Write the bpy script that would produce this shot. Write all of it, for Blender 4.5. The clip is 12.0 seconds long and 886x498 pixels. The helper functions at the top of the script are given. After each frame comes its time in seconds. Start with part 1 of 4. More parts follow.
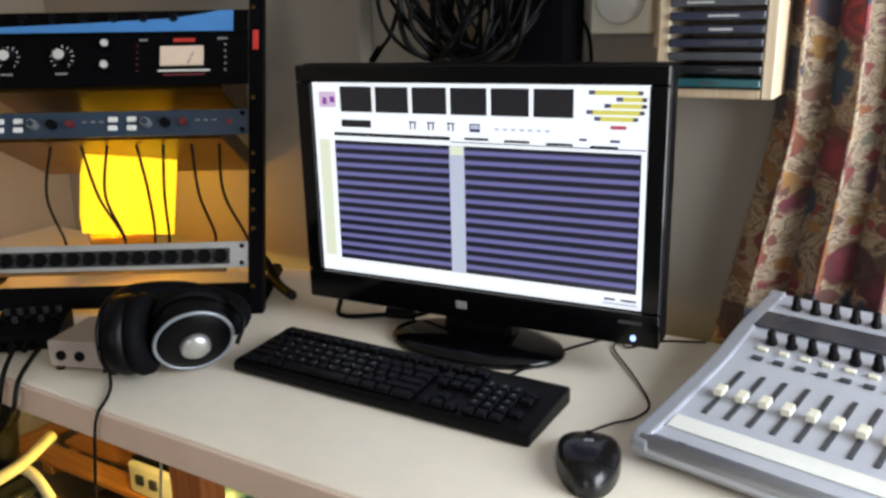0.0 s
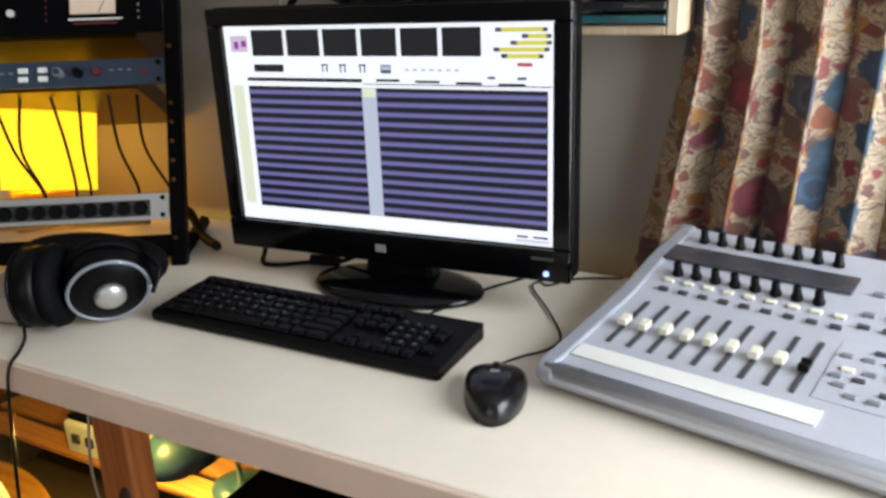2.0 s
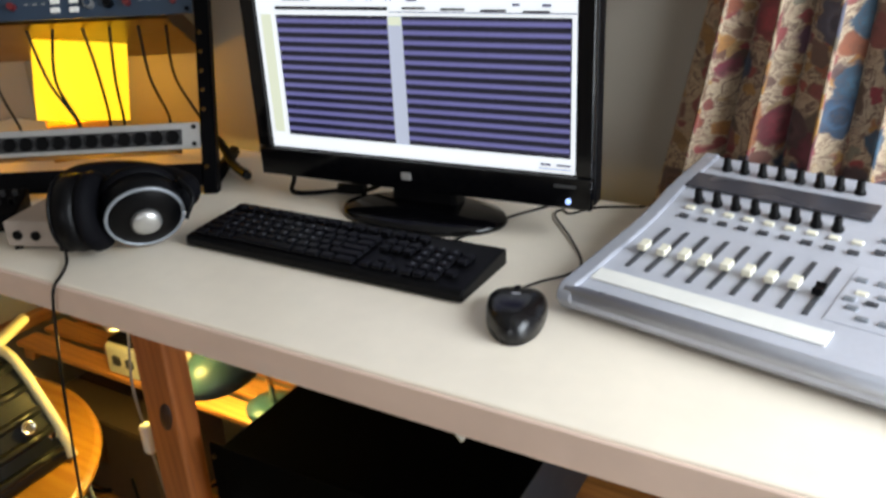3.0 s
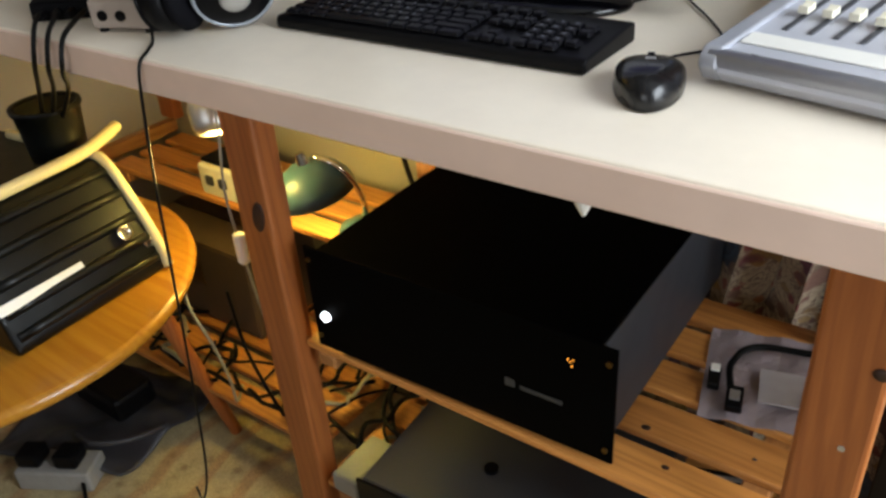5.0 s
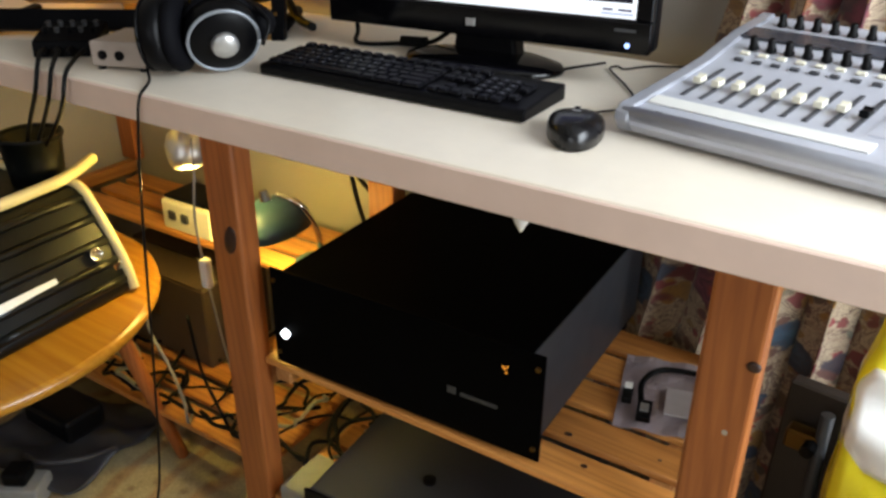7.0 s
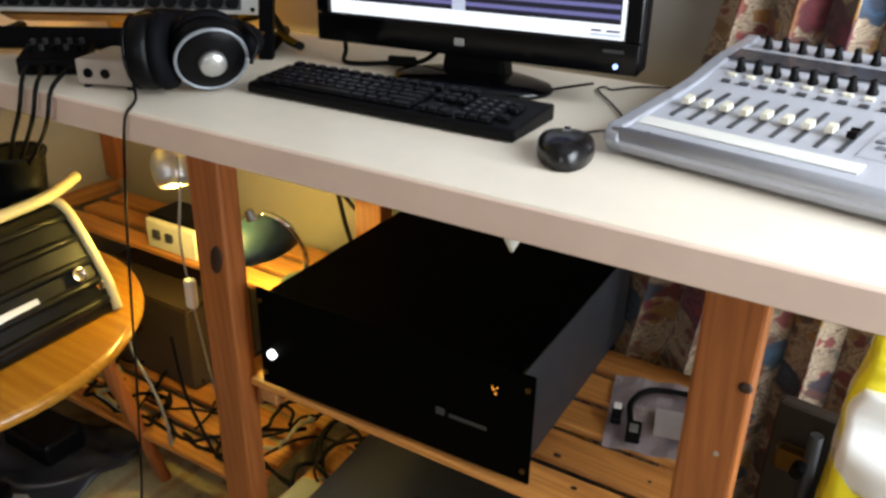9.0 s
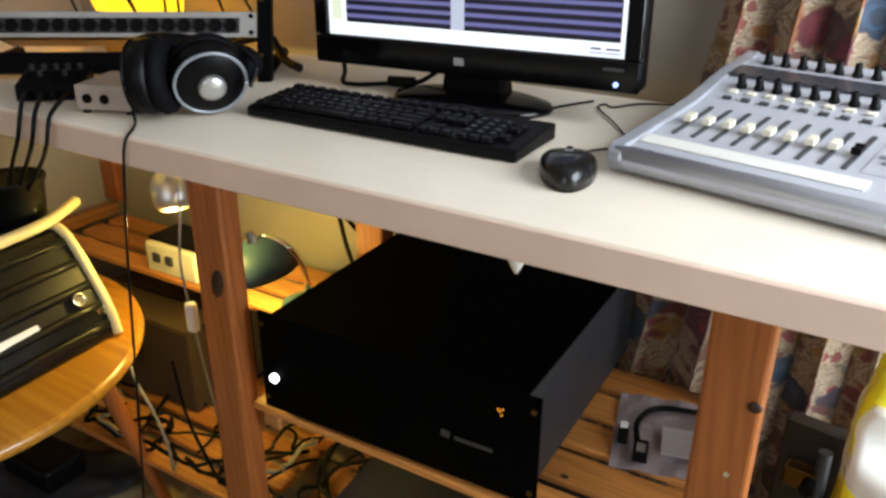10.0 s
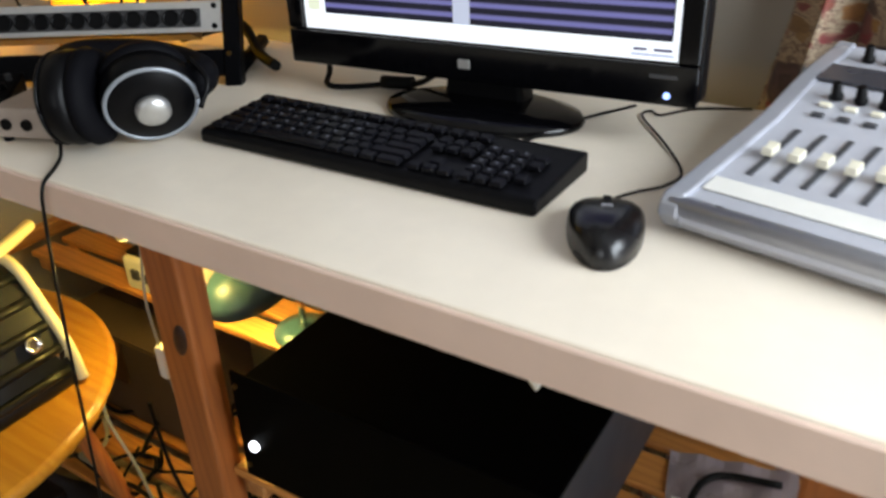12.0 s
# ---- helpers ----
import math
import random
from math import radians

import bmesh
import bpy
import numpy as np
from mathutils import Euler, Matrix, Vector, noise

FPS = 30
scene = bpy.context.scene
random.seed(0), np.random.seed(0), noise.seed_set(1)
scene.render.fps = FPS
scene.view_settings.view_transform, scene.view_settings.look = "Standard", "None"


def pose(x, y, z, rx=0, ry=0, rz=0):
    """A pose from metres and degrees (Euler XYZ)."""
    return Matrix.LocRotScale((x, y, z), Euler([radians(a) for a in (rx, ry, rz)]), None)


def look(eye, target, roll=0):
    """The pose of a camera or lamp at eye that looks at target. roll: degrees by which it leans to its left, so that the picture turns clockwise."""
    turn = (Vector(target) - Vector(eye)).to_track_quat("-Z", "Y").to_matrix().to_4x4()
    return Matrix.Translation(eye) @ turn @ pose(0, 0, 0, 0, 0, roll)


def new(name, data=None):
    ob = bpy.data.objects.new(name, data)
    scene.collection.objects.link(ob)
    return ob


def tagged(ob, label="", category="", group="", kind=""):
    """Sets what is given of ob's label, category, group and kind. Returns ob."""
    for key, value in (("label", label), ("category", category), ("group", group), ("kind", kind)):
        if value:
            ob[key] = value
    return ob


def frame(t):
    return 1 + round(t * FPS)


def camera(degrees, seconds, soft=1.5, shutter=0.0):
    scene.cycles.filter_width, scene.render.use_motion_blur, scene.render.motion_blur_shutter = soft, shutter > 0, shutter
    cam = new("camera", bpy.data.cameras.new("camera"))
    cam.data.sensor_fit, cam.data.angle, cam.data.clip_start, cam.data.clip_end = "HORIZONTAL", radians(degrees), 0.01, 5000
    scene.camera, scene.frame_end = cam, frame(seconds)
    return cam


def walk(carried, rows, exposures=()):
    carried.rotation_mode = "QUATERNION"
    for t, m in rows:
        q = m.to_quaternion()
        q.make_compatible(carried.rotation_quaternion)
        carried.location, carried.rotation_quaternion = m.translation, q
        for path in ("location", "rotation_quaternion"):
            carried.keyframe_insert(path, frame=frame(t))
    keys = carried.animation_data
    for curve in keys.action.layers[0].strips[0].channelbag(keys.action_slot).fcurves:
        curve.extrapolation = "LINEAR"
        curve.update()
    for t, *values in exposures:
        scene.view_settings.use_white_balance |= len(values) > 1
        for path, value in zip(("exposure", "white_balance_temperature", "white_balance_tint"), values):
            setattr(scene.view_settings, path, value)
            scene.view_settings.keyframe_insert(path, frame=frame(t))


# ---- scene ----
cam = camera(57.58, 12.0, soft=2.8, shutter=0.5)
PATH = [
    (0, (0.8499, -0.6222, 1.3393), (0.0586, 0.6983, 0.9036), -1.03),
    (0.5, (0.8594, -0.6170, 1.3368), (0.0680, 0.7011, 0.8939), -0.75),
    (1, (0.8643, -0.6160, 1.3299), (0.0841, 0.7027, 0.8692), -0.13),
    (1.5, (0.8695, -0.6097, 1.3234), (0.1034, 0.7129, 0.8502), -0.28),
    (2, (0.9085, -0.6042, 1.3151), (0.1935, 0.7327, 0.8037), -1.77),
    (2.5, (0.9211, -0.6197, 1.3100), (0.1996, 0.6968, 0.7566), -1.99),
    (2.7, (0.9270, -0.6214, 1.3163), (0.1899, 0.6734, 0.7329), -2.32),
    (4.3, (0.9058, -0.6529, 1.2437), (0.1317, 0.5384, 0.5078), -1.92),
    (4.5, (0.9021, -0.6502, 1.2216), (0.1206, 0.5375, 0.4876), -1.06),
    (5, (0.8772, -0.6105, 1.1735), (0.0393, 0.4669, 0.3384), -4.30),
    (5.5, (0.8993, -0.7063, 1.1748), (0.1585, 0.4347, 0.3325), -0.42),
    (5.7, (0.9033, -0.7493, 1.1777), (0.1573, 0.4055, 0.3592), -0.03),
    (6, (0.9137, -0.7678, 1.1889), (0.1604, 0.4186, 0.4240), 0.91),
    (6.5, (0.9386, -0.7665, 1.1944), (0.1887, 0.4523, 0.4786), -0.08),
    (7, (0.9467, -0.7613, 1.1967), (0.1875, 0.4486, 0.4756), 0.54),
    (7.2, (0.9436, -0.7671, 1.1962), (0.1856, 0.4512, 0.4883), 0.42),
    (8.8, (0.9413, -0.7648, 1.1938), (0.2094, 0.4849, 0.5137), 1.04),
    (9, (0.9369, -0.7606, 1.1946), (0.1967, 0.4809, 0.5083), 1.15),
    (9.5, (0.9288, -0.7576, 1.1992), (0.1934, 0.4942, 0.5268), 1.33),
    (10, (0.9273, -0.7545, 1.1996), (0.1822, 0.4982, 0.5396), 0.30),
    (10.5, (0.9288, -0.7475, 1.2113), (0.2102, 0.5229, 0.5559), -0.91),
    (11, (0.9154, -0.7066, 1.2466), (0.2102, 0.5769, 0.6023), -1.28),
    (11.5, (0.8715, -0.6242, 1.2145), (0.1429, 0.6084, 0.5005), -2.58),
    (12, (0.8179, -0.5043, 1.2192), (0.0416, 0.6702, 0.4589), -2.09),
]
walk(cam, [(t, look(eye, target, roll)) for t, eye, target, roll in PATH],
     exposures=[(0, -0.30), (1.5, -0.32), (2.5, -0.34), (4.5, -0.24), (9, -0.16), (12, -0.16)])
FLOOR = -0.045         # carpet level; the desk top lies 0.93 m above it
D = 0.887              # desk top


# ---- light ----
world = bpy.data.worlds.new("world")
scene.world = world
world.use_nodes = True
wn = world.node_tree.nodes
sky = wn.new("ShaderNodeTexSky")
sky.sky_type, sky.sun_disc = "NISHITA", False
sky.sun_elevation, sky.sun_rotation = radians(35), radians(100)
world.node_tree.links.new(sky.outputs[0], wn["Background"].inputs[0])
wn["Background"].inputs[1].default_value = 0.06


def area_lamp(name, m, sx, sy, watts, colour):
    data = bpy.data.lights.new(name, "AREA")
    data.shape, data.size, data.size_y, data.energy, data.color = "RECTANGLE", sx, sy, watts, colour
    ob = new(name, data)
    ob.matrix_world = m
    return ob


def point_lamp(name, where, watts, colour, radius):
    data = bpy.data.lights.new(name, "POINT")
    data.energy, data.color, data.shadow_soft_size = watts, colour, radius
    ob = new(name, data)
    ob.location = where
    return ob


# daylight in the right-hand wall's window opening; added fill behind the camera, no window known there
area_lamp("window_light", look((1.86, 0.02, 1.15), (0.6, -0.05, 0.85)), 1.05, 1.5, 90, (0.85, 0.928, 1.0))
area_lamp("rear_fill_light", look((0.9, -2.66, 1.45), (0.6, 0.0, 0.9)), 1.3, 1.1, 16, (0.95, 0.97, 1.0))
WARM = (1.0, 0.40, 0.0)
point_lamp("table_lamp_bulb", (-0.475, 0.365, 1.01), 2.6, WARM, 0.025)
point_lamp("desk_lamp_bulb", (-0.120, 0.300, 0.488), 2.2, (1.0, 0.78, 0.18), 0.015)
point_lamp("clip_lamp_bulb", (-0.192, 0.170, 0.618), 5.5, (1.0, 0.72, 0.16), 0.02)


# ---- materials ----
def nodes_of(name):
    m = bpy.data.materials.new(name)
    m.use_nodes = True
    t = m.node_tree
    return m, t, t.nodes["Principled BSDF"]


def ramp(t, fac, stops):
    r = t.nodes.new("ShaderNodeValToRGB")
    e = r.color_ramp.elements
    while len(e) < len(stops):
        e.new(0.5)
    for el, (p, c) in zip(e, stops):
        el.position, el.color = p, (*c, 1)
    t.links.new(fac, r.inputs[0])
    return r.outputs[0]


def mix(t, fac, a, b, mode="MIX"):
    n = t.nodes.new("ShaderNodeMix")
    n.data_type, n.blend_type = "RGBA", mode
    for v, i in ((fac, 0), (a, 6), (b, 7)):
        if isinstance(v, (int, float)):
            n.inputs[i].default_value = v
        elif isinstance(v, tuple):
            n.inputs[i].default_value = (*v, 1)
        else:
            t.links.new(v, n.inputs[i])
    return n.outputs[2]


def coords(t, scale=(1, 1, 1), kind="Object"):
    c = t.nodes.new("ShaderNodeTexCoord")
    m = t.nodes.new("ShaderNodeMapping")
    m.inputs["Scale"].default_value = scale
    t.links.new(c.outputs[kind], m.inputs[0])
    return m.outputs[0]


def noise_tex(t, vec, scale, detail=4, rough=0.55, distortion=0.0):
    n = t.nodes.new("ShaderNodeTexNoise")
    n.inputs["Scale"].default_value, n.inputs["Detail"].default_value = scale, detail
    n.inputs["Roughness"].default_value, n.inputs["Distortion"].default_value = rough, distortion
    t.links.new(vec, n.inputs["Vector"])
    return n.outputs["Fac"]


def bump(t, b, height, strength, distance=0.002):
    n = t.nodes.new("ShaderNodeBump")
    n.inputs["Strength"].default_value, n.inputs["Distance"].default_value = strength, distance
    t.links.new(height, n.inputs["Height"])
    t.links.new(n.outputs[0], b.inputs["Normal"])


def plain(name, colour, rough=0.5, metal=0.0, vary=0.12, grain=60, relief=0.15, coat=0.0, spec=0.5):
    """Paint, plastic or metal with a slow and a fine variation and uneven gloss."""
    m, t, b = nodes_of(name)
    v = coords(t)
    slow, fine = noise_tex(t, v, 7, 3), noise_tex(t, v, grain, 5)
    dark = tuple(c * (1 - vary) for c in colour)
    light = tuple(min(1, c * (1 + vary)) for c in colour)
    c1 = ramp(t, slow, ((0.3, dark), (0.7, light)))
    c2 = ramp(t, fine, ((0.25, (1 - vary,) * 3), (0.75, (1, 1, 1))))
    t.links.new(mix(t, 1.0, c1, c2, "MULTIPLY"), b.inputs["Base Color"])
    r = ramp(t, slow, ((0.2, (max(0, rough - 0.08),) * 3), (0.8, (min(1, rough + 0.1),) * 3)))
    t.links.new(r, b.inputs["Roughness"])
    b.inputs["Metallic"].default_value = metal
    b.inputs["Coat Weight"].default_value = coat
    b.inputs["Specular IOR Level"].default_value = spec
    if relief:
        bump(t, b, fine, relief, 0.0008)
    return m


def glow(name, colour, strength, base=(0.02, 0.02, 0.02), rough=0.12):
    m, t, b = nodes_of(name)
    b.inputs["Base Color"].default_value = (*base, 1)
    b.inputs["Roughness"].default_value = rough
    b.inputs["Emission Color"].default_value = (*colour, 1)
    b.inputs["Emission Strength"].default_value = strength
    return m


def wood(name, light, dark, axis=0, rough=0.45, scale=1.0):
    """Pine: long streaks along one axis, growth-ring bands and a few dark knots."""
    m, t, b = nodes_of(name)
    s = [16.0 * scale] * 3
    s[axis] = 0.9 * scale
    info = t.nodes.new("ShaderNodeObjectInfo")
    c = t.nodes.new("ShaderNodeTexCoord")
    add = t.nodes.new("ShaderNodeVectorMath")
    add.operation = "ADD"
    sh = t.nodes.new("ShaderNodeVectorMath")
    sh.operation = "SCALE"
    sh.inputs[0].default_value = (3.1, 7.3, 5.7)
    t.links.new(info.outputs["Random"], sh.inputs["Scale"])
    t.links.new(c.outputs["Object"], add.inputs[0])
    t.links.new(sh.outputs[0], add.inputs[1])
    mp = t.nodes.new("ShaderNodeMapping")
    mp.inputs["Scale"].default_value = s
    t.links.new(add.outputs[0], mp.inputs[0])
    w = t.nodes.new("ShaderNodeTexWave")
    w.wave_type, w.bands_direction = "BANDS", "DIAGONAL"
    w.inputs["Scale"].default_value, w.inputs["Distortion"].default_value = 1.3, 5.0
    w.inputs["Detail"].default_value, w.inputs["Detail Scale"].default_value = 3, 1.2
    t.links.new(mp.outputs[0], w.inputs["Vector"])
    streak = noise_tex(t, mp.outputs[0], 5, 6, 0.65)
    part_way = tuple(0.65 * a + 0.35 * b_ for a, b_ in zip(light, dark))
    c1 = ramp(t, w.outputs["Fac"], ((0.0, part_way), (0.16, light), (0.80, light), (1.0, part_way)))
    c2 = ramp(t, streak, ((0.25, (0.72, 0.64, 0.56)), (0.65, (1, 1, 1))))
    tone = ramp(t, info.outputs["Random"], ((0.0, (0.66, 0.60, 0.54)), (0.5, (0.95, 0.94, 0.92)), (1.0, (1.18, 1.18, 1.14))))
    c2 = mix(t, 1.0, c2, tone, "MULTIPLY")
    col = mix(t, 1.0, c1, c2, "MULTIPLY")
    ks = [6.5] * 3
    ks[axis] = 3.0
    km = t.nodes.new("ShaderNodeMapping")
    km.inputs["Scale"].default_value = ks
    t.links.new(add.outputs[0], km.inputs[0])
    vo = t.nodes.new("ShaderNodeTexVoronoi")
    vo.inputs["Scale"].default_value = 1.0
    t.links.new(km.outputs[0], vo.inputs["Vector"])
    kn = ramp(t, vo.outputs["Distance"], ((0.04, (1, 1, 1)), (0.09, (0, 0, 0))))
    col = mix(t, kn, col, tuple(d * 0.25 for d in dark))
    t.links.new(col, b.inputs["Base Color"])
    b.inputs["Roughness"].default_value = rough
    bump(t, b, streak, 0.25, 0.0015)
    return m


def wall_paint(name, colour, scale=1.0):
    m, t, b = nodes_of(name)
    v = coords(t)
    slow, fine = noise_tex(t, v, 2.2 * scale, 4), noise_tex(t, v, 160, 3)
    c = ramp(t, slow, ((0.3, tuple(x * 0.92 for x in colour)), (0.7, colour)))
    t.links.new(c, b.inputs["Base Color"])
    b.inputs["Roughness"].default_value = 0.75
    bump(t, b, fine, 0.3, 0.0015)
    return m


def curtain_cloth(name):
    """Printed floral cloth: cream ground, taupe scrolls, blue and maroon blooms, ochre leaves. UV in metres."""
    m, t, b = nodes_of(name)
    uv = coords(t, (1, 1, 1), "UV")

    def warped(scale, amount, vec):
        w = t.nodes.new("ShaderNodeTexNoise")
        w.inputs["Scale"].default_value, w.inputs["Detail"].default_value = scale, 3
        t.links.new(vec, w.inputs["Vector"])
        off = t.nodes.new("ShaderNodeVectorMath")
        off.operation = "MULTIPLY_ADD"
        off.inputs[1].default_value = (amount, amount, 0.0)
        t.links.new(w.outputs["Color"], off.inputs[0])
        t.links.new(vec, off.inputs[2])
        return off.outputs[0]

    petal, stem = warped(55, 0.030, uv), warped(11, 0.12, uv)

    def vor(vec, scale, rnd=0.85):
        n = t.nodes.new("ShaderNodeTexVoronoi")
        n.inputs["Scale"].default_value, n.inputs["Randomness"].default_value = scale, rnd
        t.links.new(vec, n.inputs["Vector"])
        hue = t.nodes.new("ShaderNodeSeparateColor")
        t.links.new(n.outputs["Color"], hue.inputs[0])
        return n.outputs["Distance"], hue.outputs[0]

    cream, taupe = (0.44, 0.35, 0.24), (0.10, 0.05, 0.038)
    sc = noise_tex(t, stem, 34, 3, 0.5, 2.0)
    col = ramp(t, sc, ((0.40, cream), (0.45, taupe), (0.50, cream), (0.58, cream), (0.63, (0.30, 0.20, 0.14)), (0.68, cream)))
    d3, h3 = vor(petal, 44)
    bits = ramp(t, h3, ((0.0, (0.14, 0.07, 0.045)), (0.4, (0.26, 0.03, 0.04)), (0.7, (0.36, 0.20, 0.045)), (1.0, (0.16, 0.17, 0.14))))
    col = mix(t, ramp(t, d3, ((0.34, (1, 1, 1)), (0.40, (0, 0, 0)))), col, bits)
    d2, h2 = vor(stem, 22)
    leaf = ramp(t, h2, ((0.0, (0.07, 0.045, 0.04)), (0.20, (0.38, 0.21, 0.045)), (0.34, (0.18, 0.022, 0.03)), (0.62, (0.10, 0.09, 0.06)), (0.75, (0.24, 0.025, 0.035)), (0.88, (0.20, 0.13, 0.085)), (1.0, (0.16, 0.02, 0.03))))
    col = mix(t, ramp(t, d2, ((0.36, (1, 1, 1)), (0.41, (0, 0, 0)))), col, leaf)
    d1, h1 = vor(petal, 12)
    bloom = ramp(t, h1, ((0.0, (0.030, 0.070, 0.13)), (0.30, (0.05, 0.12, 0.17)), (0.42, (0.18, 0.016, 0.025)), (0.6, (0.28, 0.04, 0.055)), (0.75, (0.03, 0.075, 0.13)), (1.0, (0.10, 0.05, 0.045))))
    ring = ramp(t, d1, ((0.07, (1.8, 1.0, 0.5)), (0.12, (1, 1, 1)), (0.20, (0.5, 0.5, 0.55)), (0.24, (1.3, 1.3, 1.3)), (0.33, (0.7, 0.7, 0.75))))
    bloom = mix(t, 1.0, bloom, ring, "MULTIPLY")
    col = mix(t, ramp(t, d1, ((0.38, (1, 1, 1)), (0.42, (0, 0, 0)))), col, bloom)
    vein = noise_tex(t, petal, 95, 3, 0.55, 1.5)
    col = mix(t, ramp(t, vein, ((0.40, (0, 0, 0)), (0.46, (0.6, 0.6, 0.6)), (0.50, (0, 0, 0)), (0.60, (0, 0, 0)), (0.66, (0.3, 0.3, 0.3)))), col, (0.09, 0.05, 0.04))
    weave = noise_tex(t, uv, 900, 2)
    worn = ramp(t, noise_tex(t, uv, 6, 3), ((0.3, (0.80, 0.77, 0.74)), (0.7, (1.0, 0.97, 0.94))))
    t.links.new(mix(t, 1.0, col, worn, "MULTIPLY"), b.inputs["Base Color"])
    b.inputs["Roughness"].default_value = 0.75
    b.inputs["Sheen Weight"].default_value = 0.1
    bump(t, b, weave, 0.2, 0.0006)
    return m


def carpet_pile(name):
    m, t, b = nodes_of(name)
    v = coords(t)
    n = t.nodes.new("ShaderNodeTexVoronoi")
    n.inputs["Scale"].default_value = 26
    t.links.new(v, n.inputs["Vector"])
    fine = noise_tex(t, v, 300, 3)
    w = t.nodes.new("ShaderNodeTexWave")
    w.inputs["Scale"].default_value, w.inputs["Distortion"].default_value = 3.2, 6.0
    t.links.new(v, w.inputs["Vector"])
    c = ramp(t, n.outputs["Distance"], ((0.1, (0.30, 0.21, 0.10)), (0.3, (0.43, 0.34, 0.17)), (0.55, (0.49, 0.39, 0.20))))
    c2 = ramp(t, w.outputs["Fac"], ((0.7, (1, 1, 1)), (0.95, (0.86, 0.70, 0.64))))
    c3 = ramp(t, fine, ((0.3, (0.6, 0.6, 0.6)), (0.7, (1, 1, 1))))
    t.links.new(mix(t, 1.0, mix(t, 1.0, c, c2, "MULTIPLY"), c3, "MULTIPLY"), b.inputs["Base Color"])
    b.inputs["Roughness"].default_value = 0.95
    bump(t, b, fine, 0.8, 0.004)
    return m


M_WALL = wall_paint("wall_paint", (0.30, 0.262, 0.218))
M_CEIL = wall_paint("ceiling_paint", (0.55, 0.53, 0.50))
M_CARPET = carpet_pile("carpet")
M_DESK = plain("cream_laminate", (0.83, 0.745, 0.62), 0.34, vary=0.04, grain=40, relief=0.05)
M_EDGE = plain("edge_band", (0.72, 0.54, 0.44), 0.5, vary=0.05, grain=30, relief=0.1)
M_PINE_X = wood("pine_along_x", (0.56, 0.245, 0.062), (0.30, 0.105, 0.024), 0)
M_PINE_Y = wood("pine_along_y", (0.46, 0.21, 0.07), (0.27, 0.10, 0.03), 1)
M_PINE_Z = wood("pine_along_z", (0.37, 0.120, 0.030), (0.19, 0.050, 0.012), 2)
M_BEECH = wood("table_beech", (0.54, 0.26, 0.026), (0.42, 0.17, 0.016), 0, 0.26, 0.6)
M_GLOSS = plain("gloss_black", (0.0015, 0.0015, 0.002), 0.10, vary=0.05, relief=0, spec=0.3)
M_GLOSSBLK = plain("mouse_lacquer", (0.003, 0.003, 0.004), 0.24, vary=0.1, relief=0, spec=0.45)
M_BLACK = plain("black_plastic", (0.0020, 0.0020, 0.0026), 0.40, vary=0.2, relief=0.2, spec=0.13)
M_KEY = plain("key_black", (0.0025, 0.0025, 0.0045), 0.46, vary=0.2, grain=200, relief=0.1, spec=0.16)
M_STEEL = plain("black_steel", (0.0007, 0.0007, 0.0009), 0.5, 0.0, vary=0.25, grain=220, relief=0.2, spec=0.025)
M_RACKBLK = plain("rack_black", (0.0018, 0.0018, 0.0024), 0.45, vary=0.2, grain=120, relief=0.2, spec=0.05)
M_CABLE = plain("cable_rubber", (0.0025, 0.0025, 0.0025), 0.5, vary=0.15, relief=0.1, spec=0.14)
M_GREYCABLE = plain("grey_cable", (0.26, 0.25, 0.23), 0.45, relief=0.1)
M_SILVER = plain("silver_paint", (0.52, 0.535, 0.60), 0.38, 0.25, vary=0.05, grain=160, relief=0.06)
M_SILVER2 = plain("silver_rail", (0.42, 0.435, 0.49), 0.3, 0.4, vary=0.06, grain=120, relief=0.05)
M_CHROME = plain("chrome", (0.7, 0.7, 0.7), 0.12, 1.0, vary=0.04, relief=0)
M_ALU = plain("brushed_aluminium", (0.55, 0.55, 0.54), 0.35, 0.8, vary=0.08, grain=140, relief=0.1)
M_IVORY = plain("ivory_plastic", (0.78, 0.74, 0.60), 0.4, vary=0.05, relief=0.05)
M_WHITE = plain("white_plastic", (0.75, 0.74, 0.70), 0.4, vary=0.05, relief=0.05)
M_BAND = plain("smoked_strip", (0.05, 0.05, 0.06), 0.25, vary=0.1, relief=0)
M_SLOT = plain("slot_dark", (0.05, 0.052, 0.06), 0.5, relief=0)
M_BLUE = plain("blue_panel", (0.06, 0.22, 0.52), 0.4, vary=0.08, relief=0.1)
M_NAVY = plain("slate_blue_panel", (0.018, 0.034, 0.06), 0.42, vary=0.15, relief=0.1)
M_RED = plain("red_mark", (0.5, 0.03, 0.02), 0.4, relief=0)
M_VU = plain("meter_face", (0.72, 0.55, 0.42), 0.3, vary=0.08, relief=0)
M_CHASSIS = plain("chassis_steel", (0.13, 0.072, 0.018), 0.34, 0.9, vary=0.08, grain=90, relief=0.1)
M_CLOTH = curtain_cloth("floral_cloth")
M_TEAL = plain("teal_metal", (0.034, 0.080, 0.110), 0.35, vary=0.15, relief=0.2)
M_GREYDEV = plain("grey_steel", (0.042, 0.042, 0.044), 0.5, 0.2, vary=0.1, grain=200, relief=0.1)
M_GREYCASE = plain("dark_brown_board", (0.022, 0.014, 0.009), 0.6, vary=0.12, relief=0.2)
M_LEATHER = plain("black_vinyl", (0.0025, 0.003, 0.0025), 0.34, vary=0.3, grain=40, relief=0.9, spec=0.26)
M_CREAM = plain("cream_trim", (0.60, 0.52, 0.28), 0.5, vary=0.08, relief=0.2)
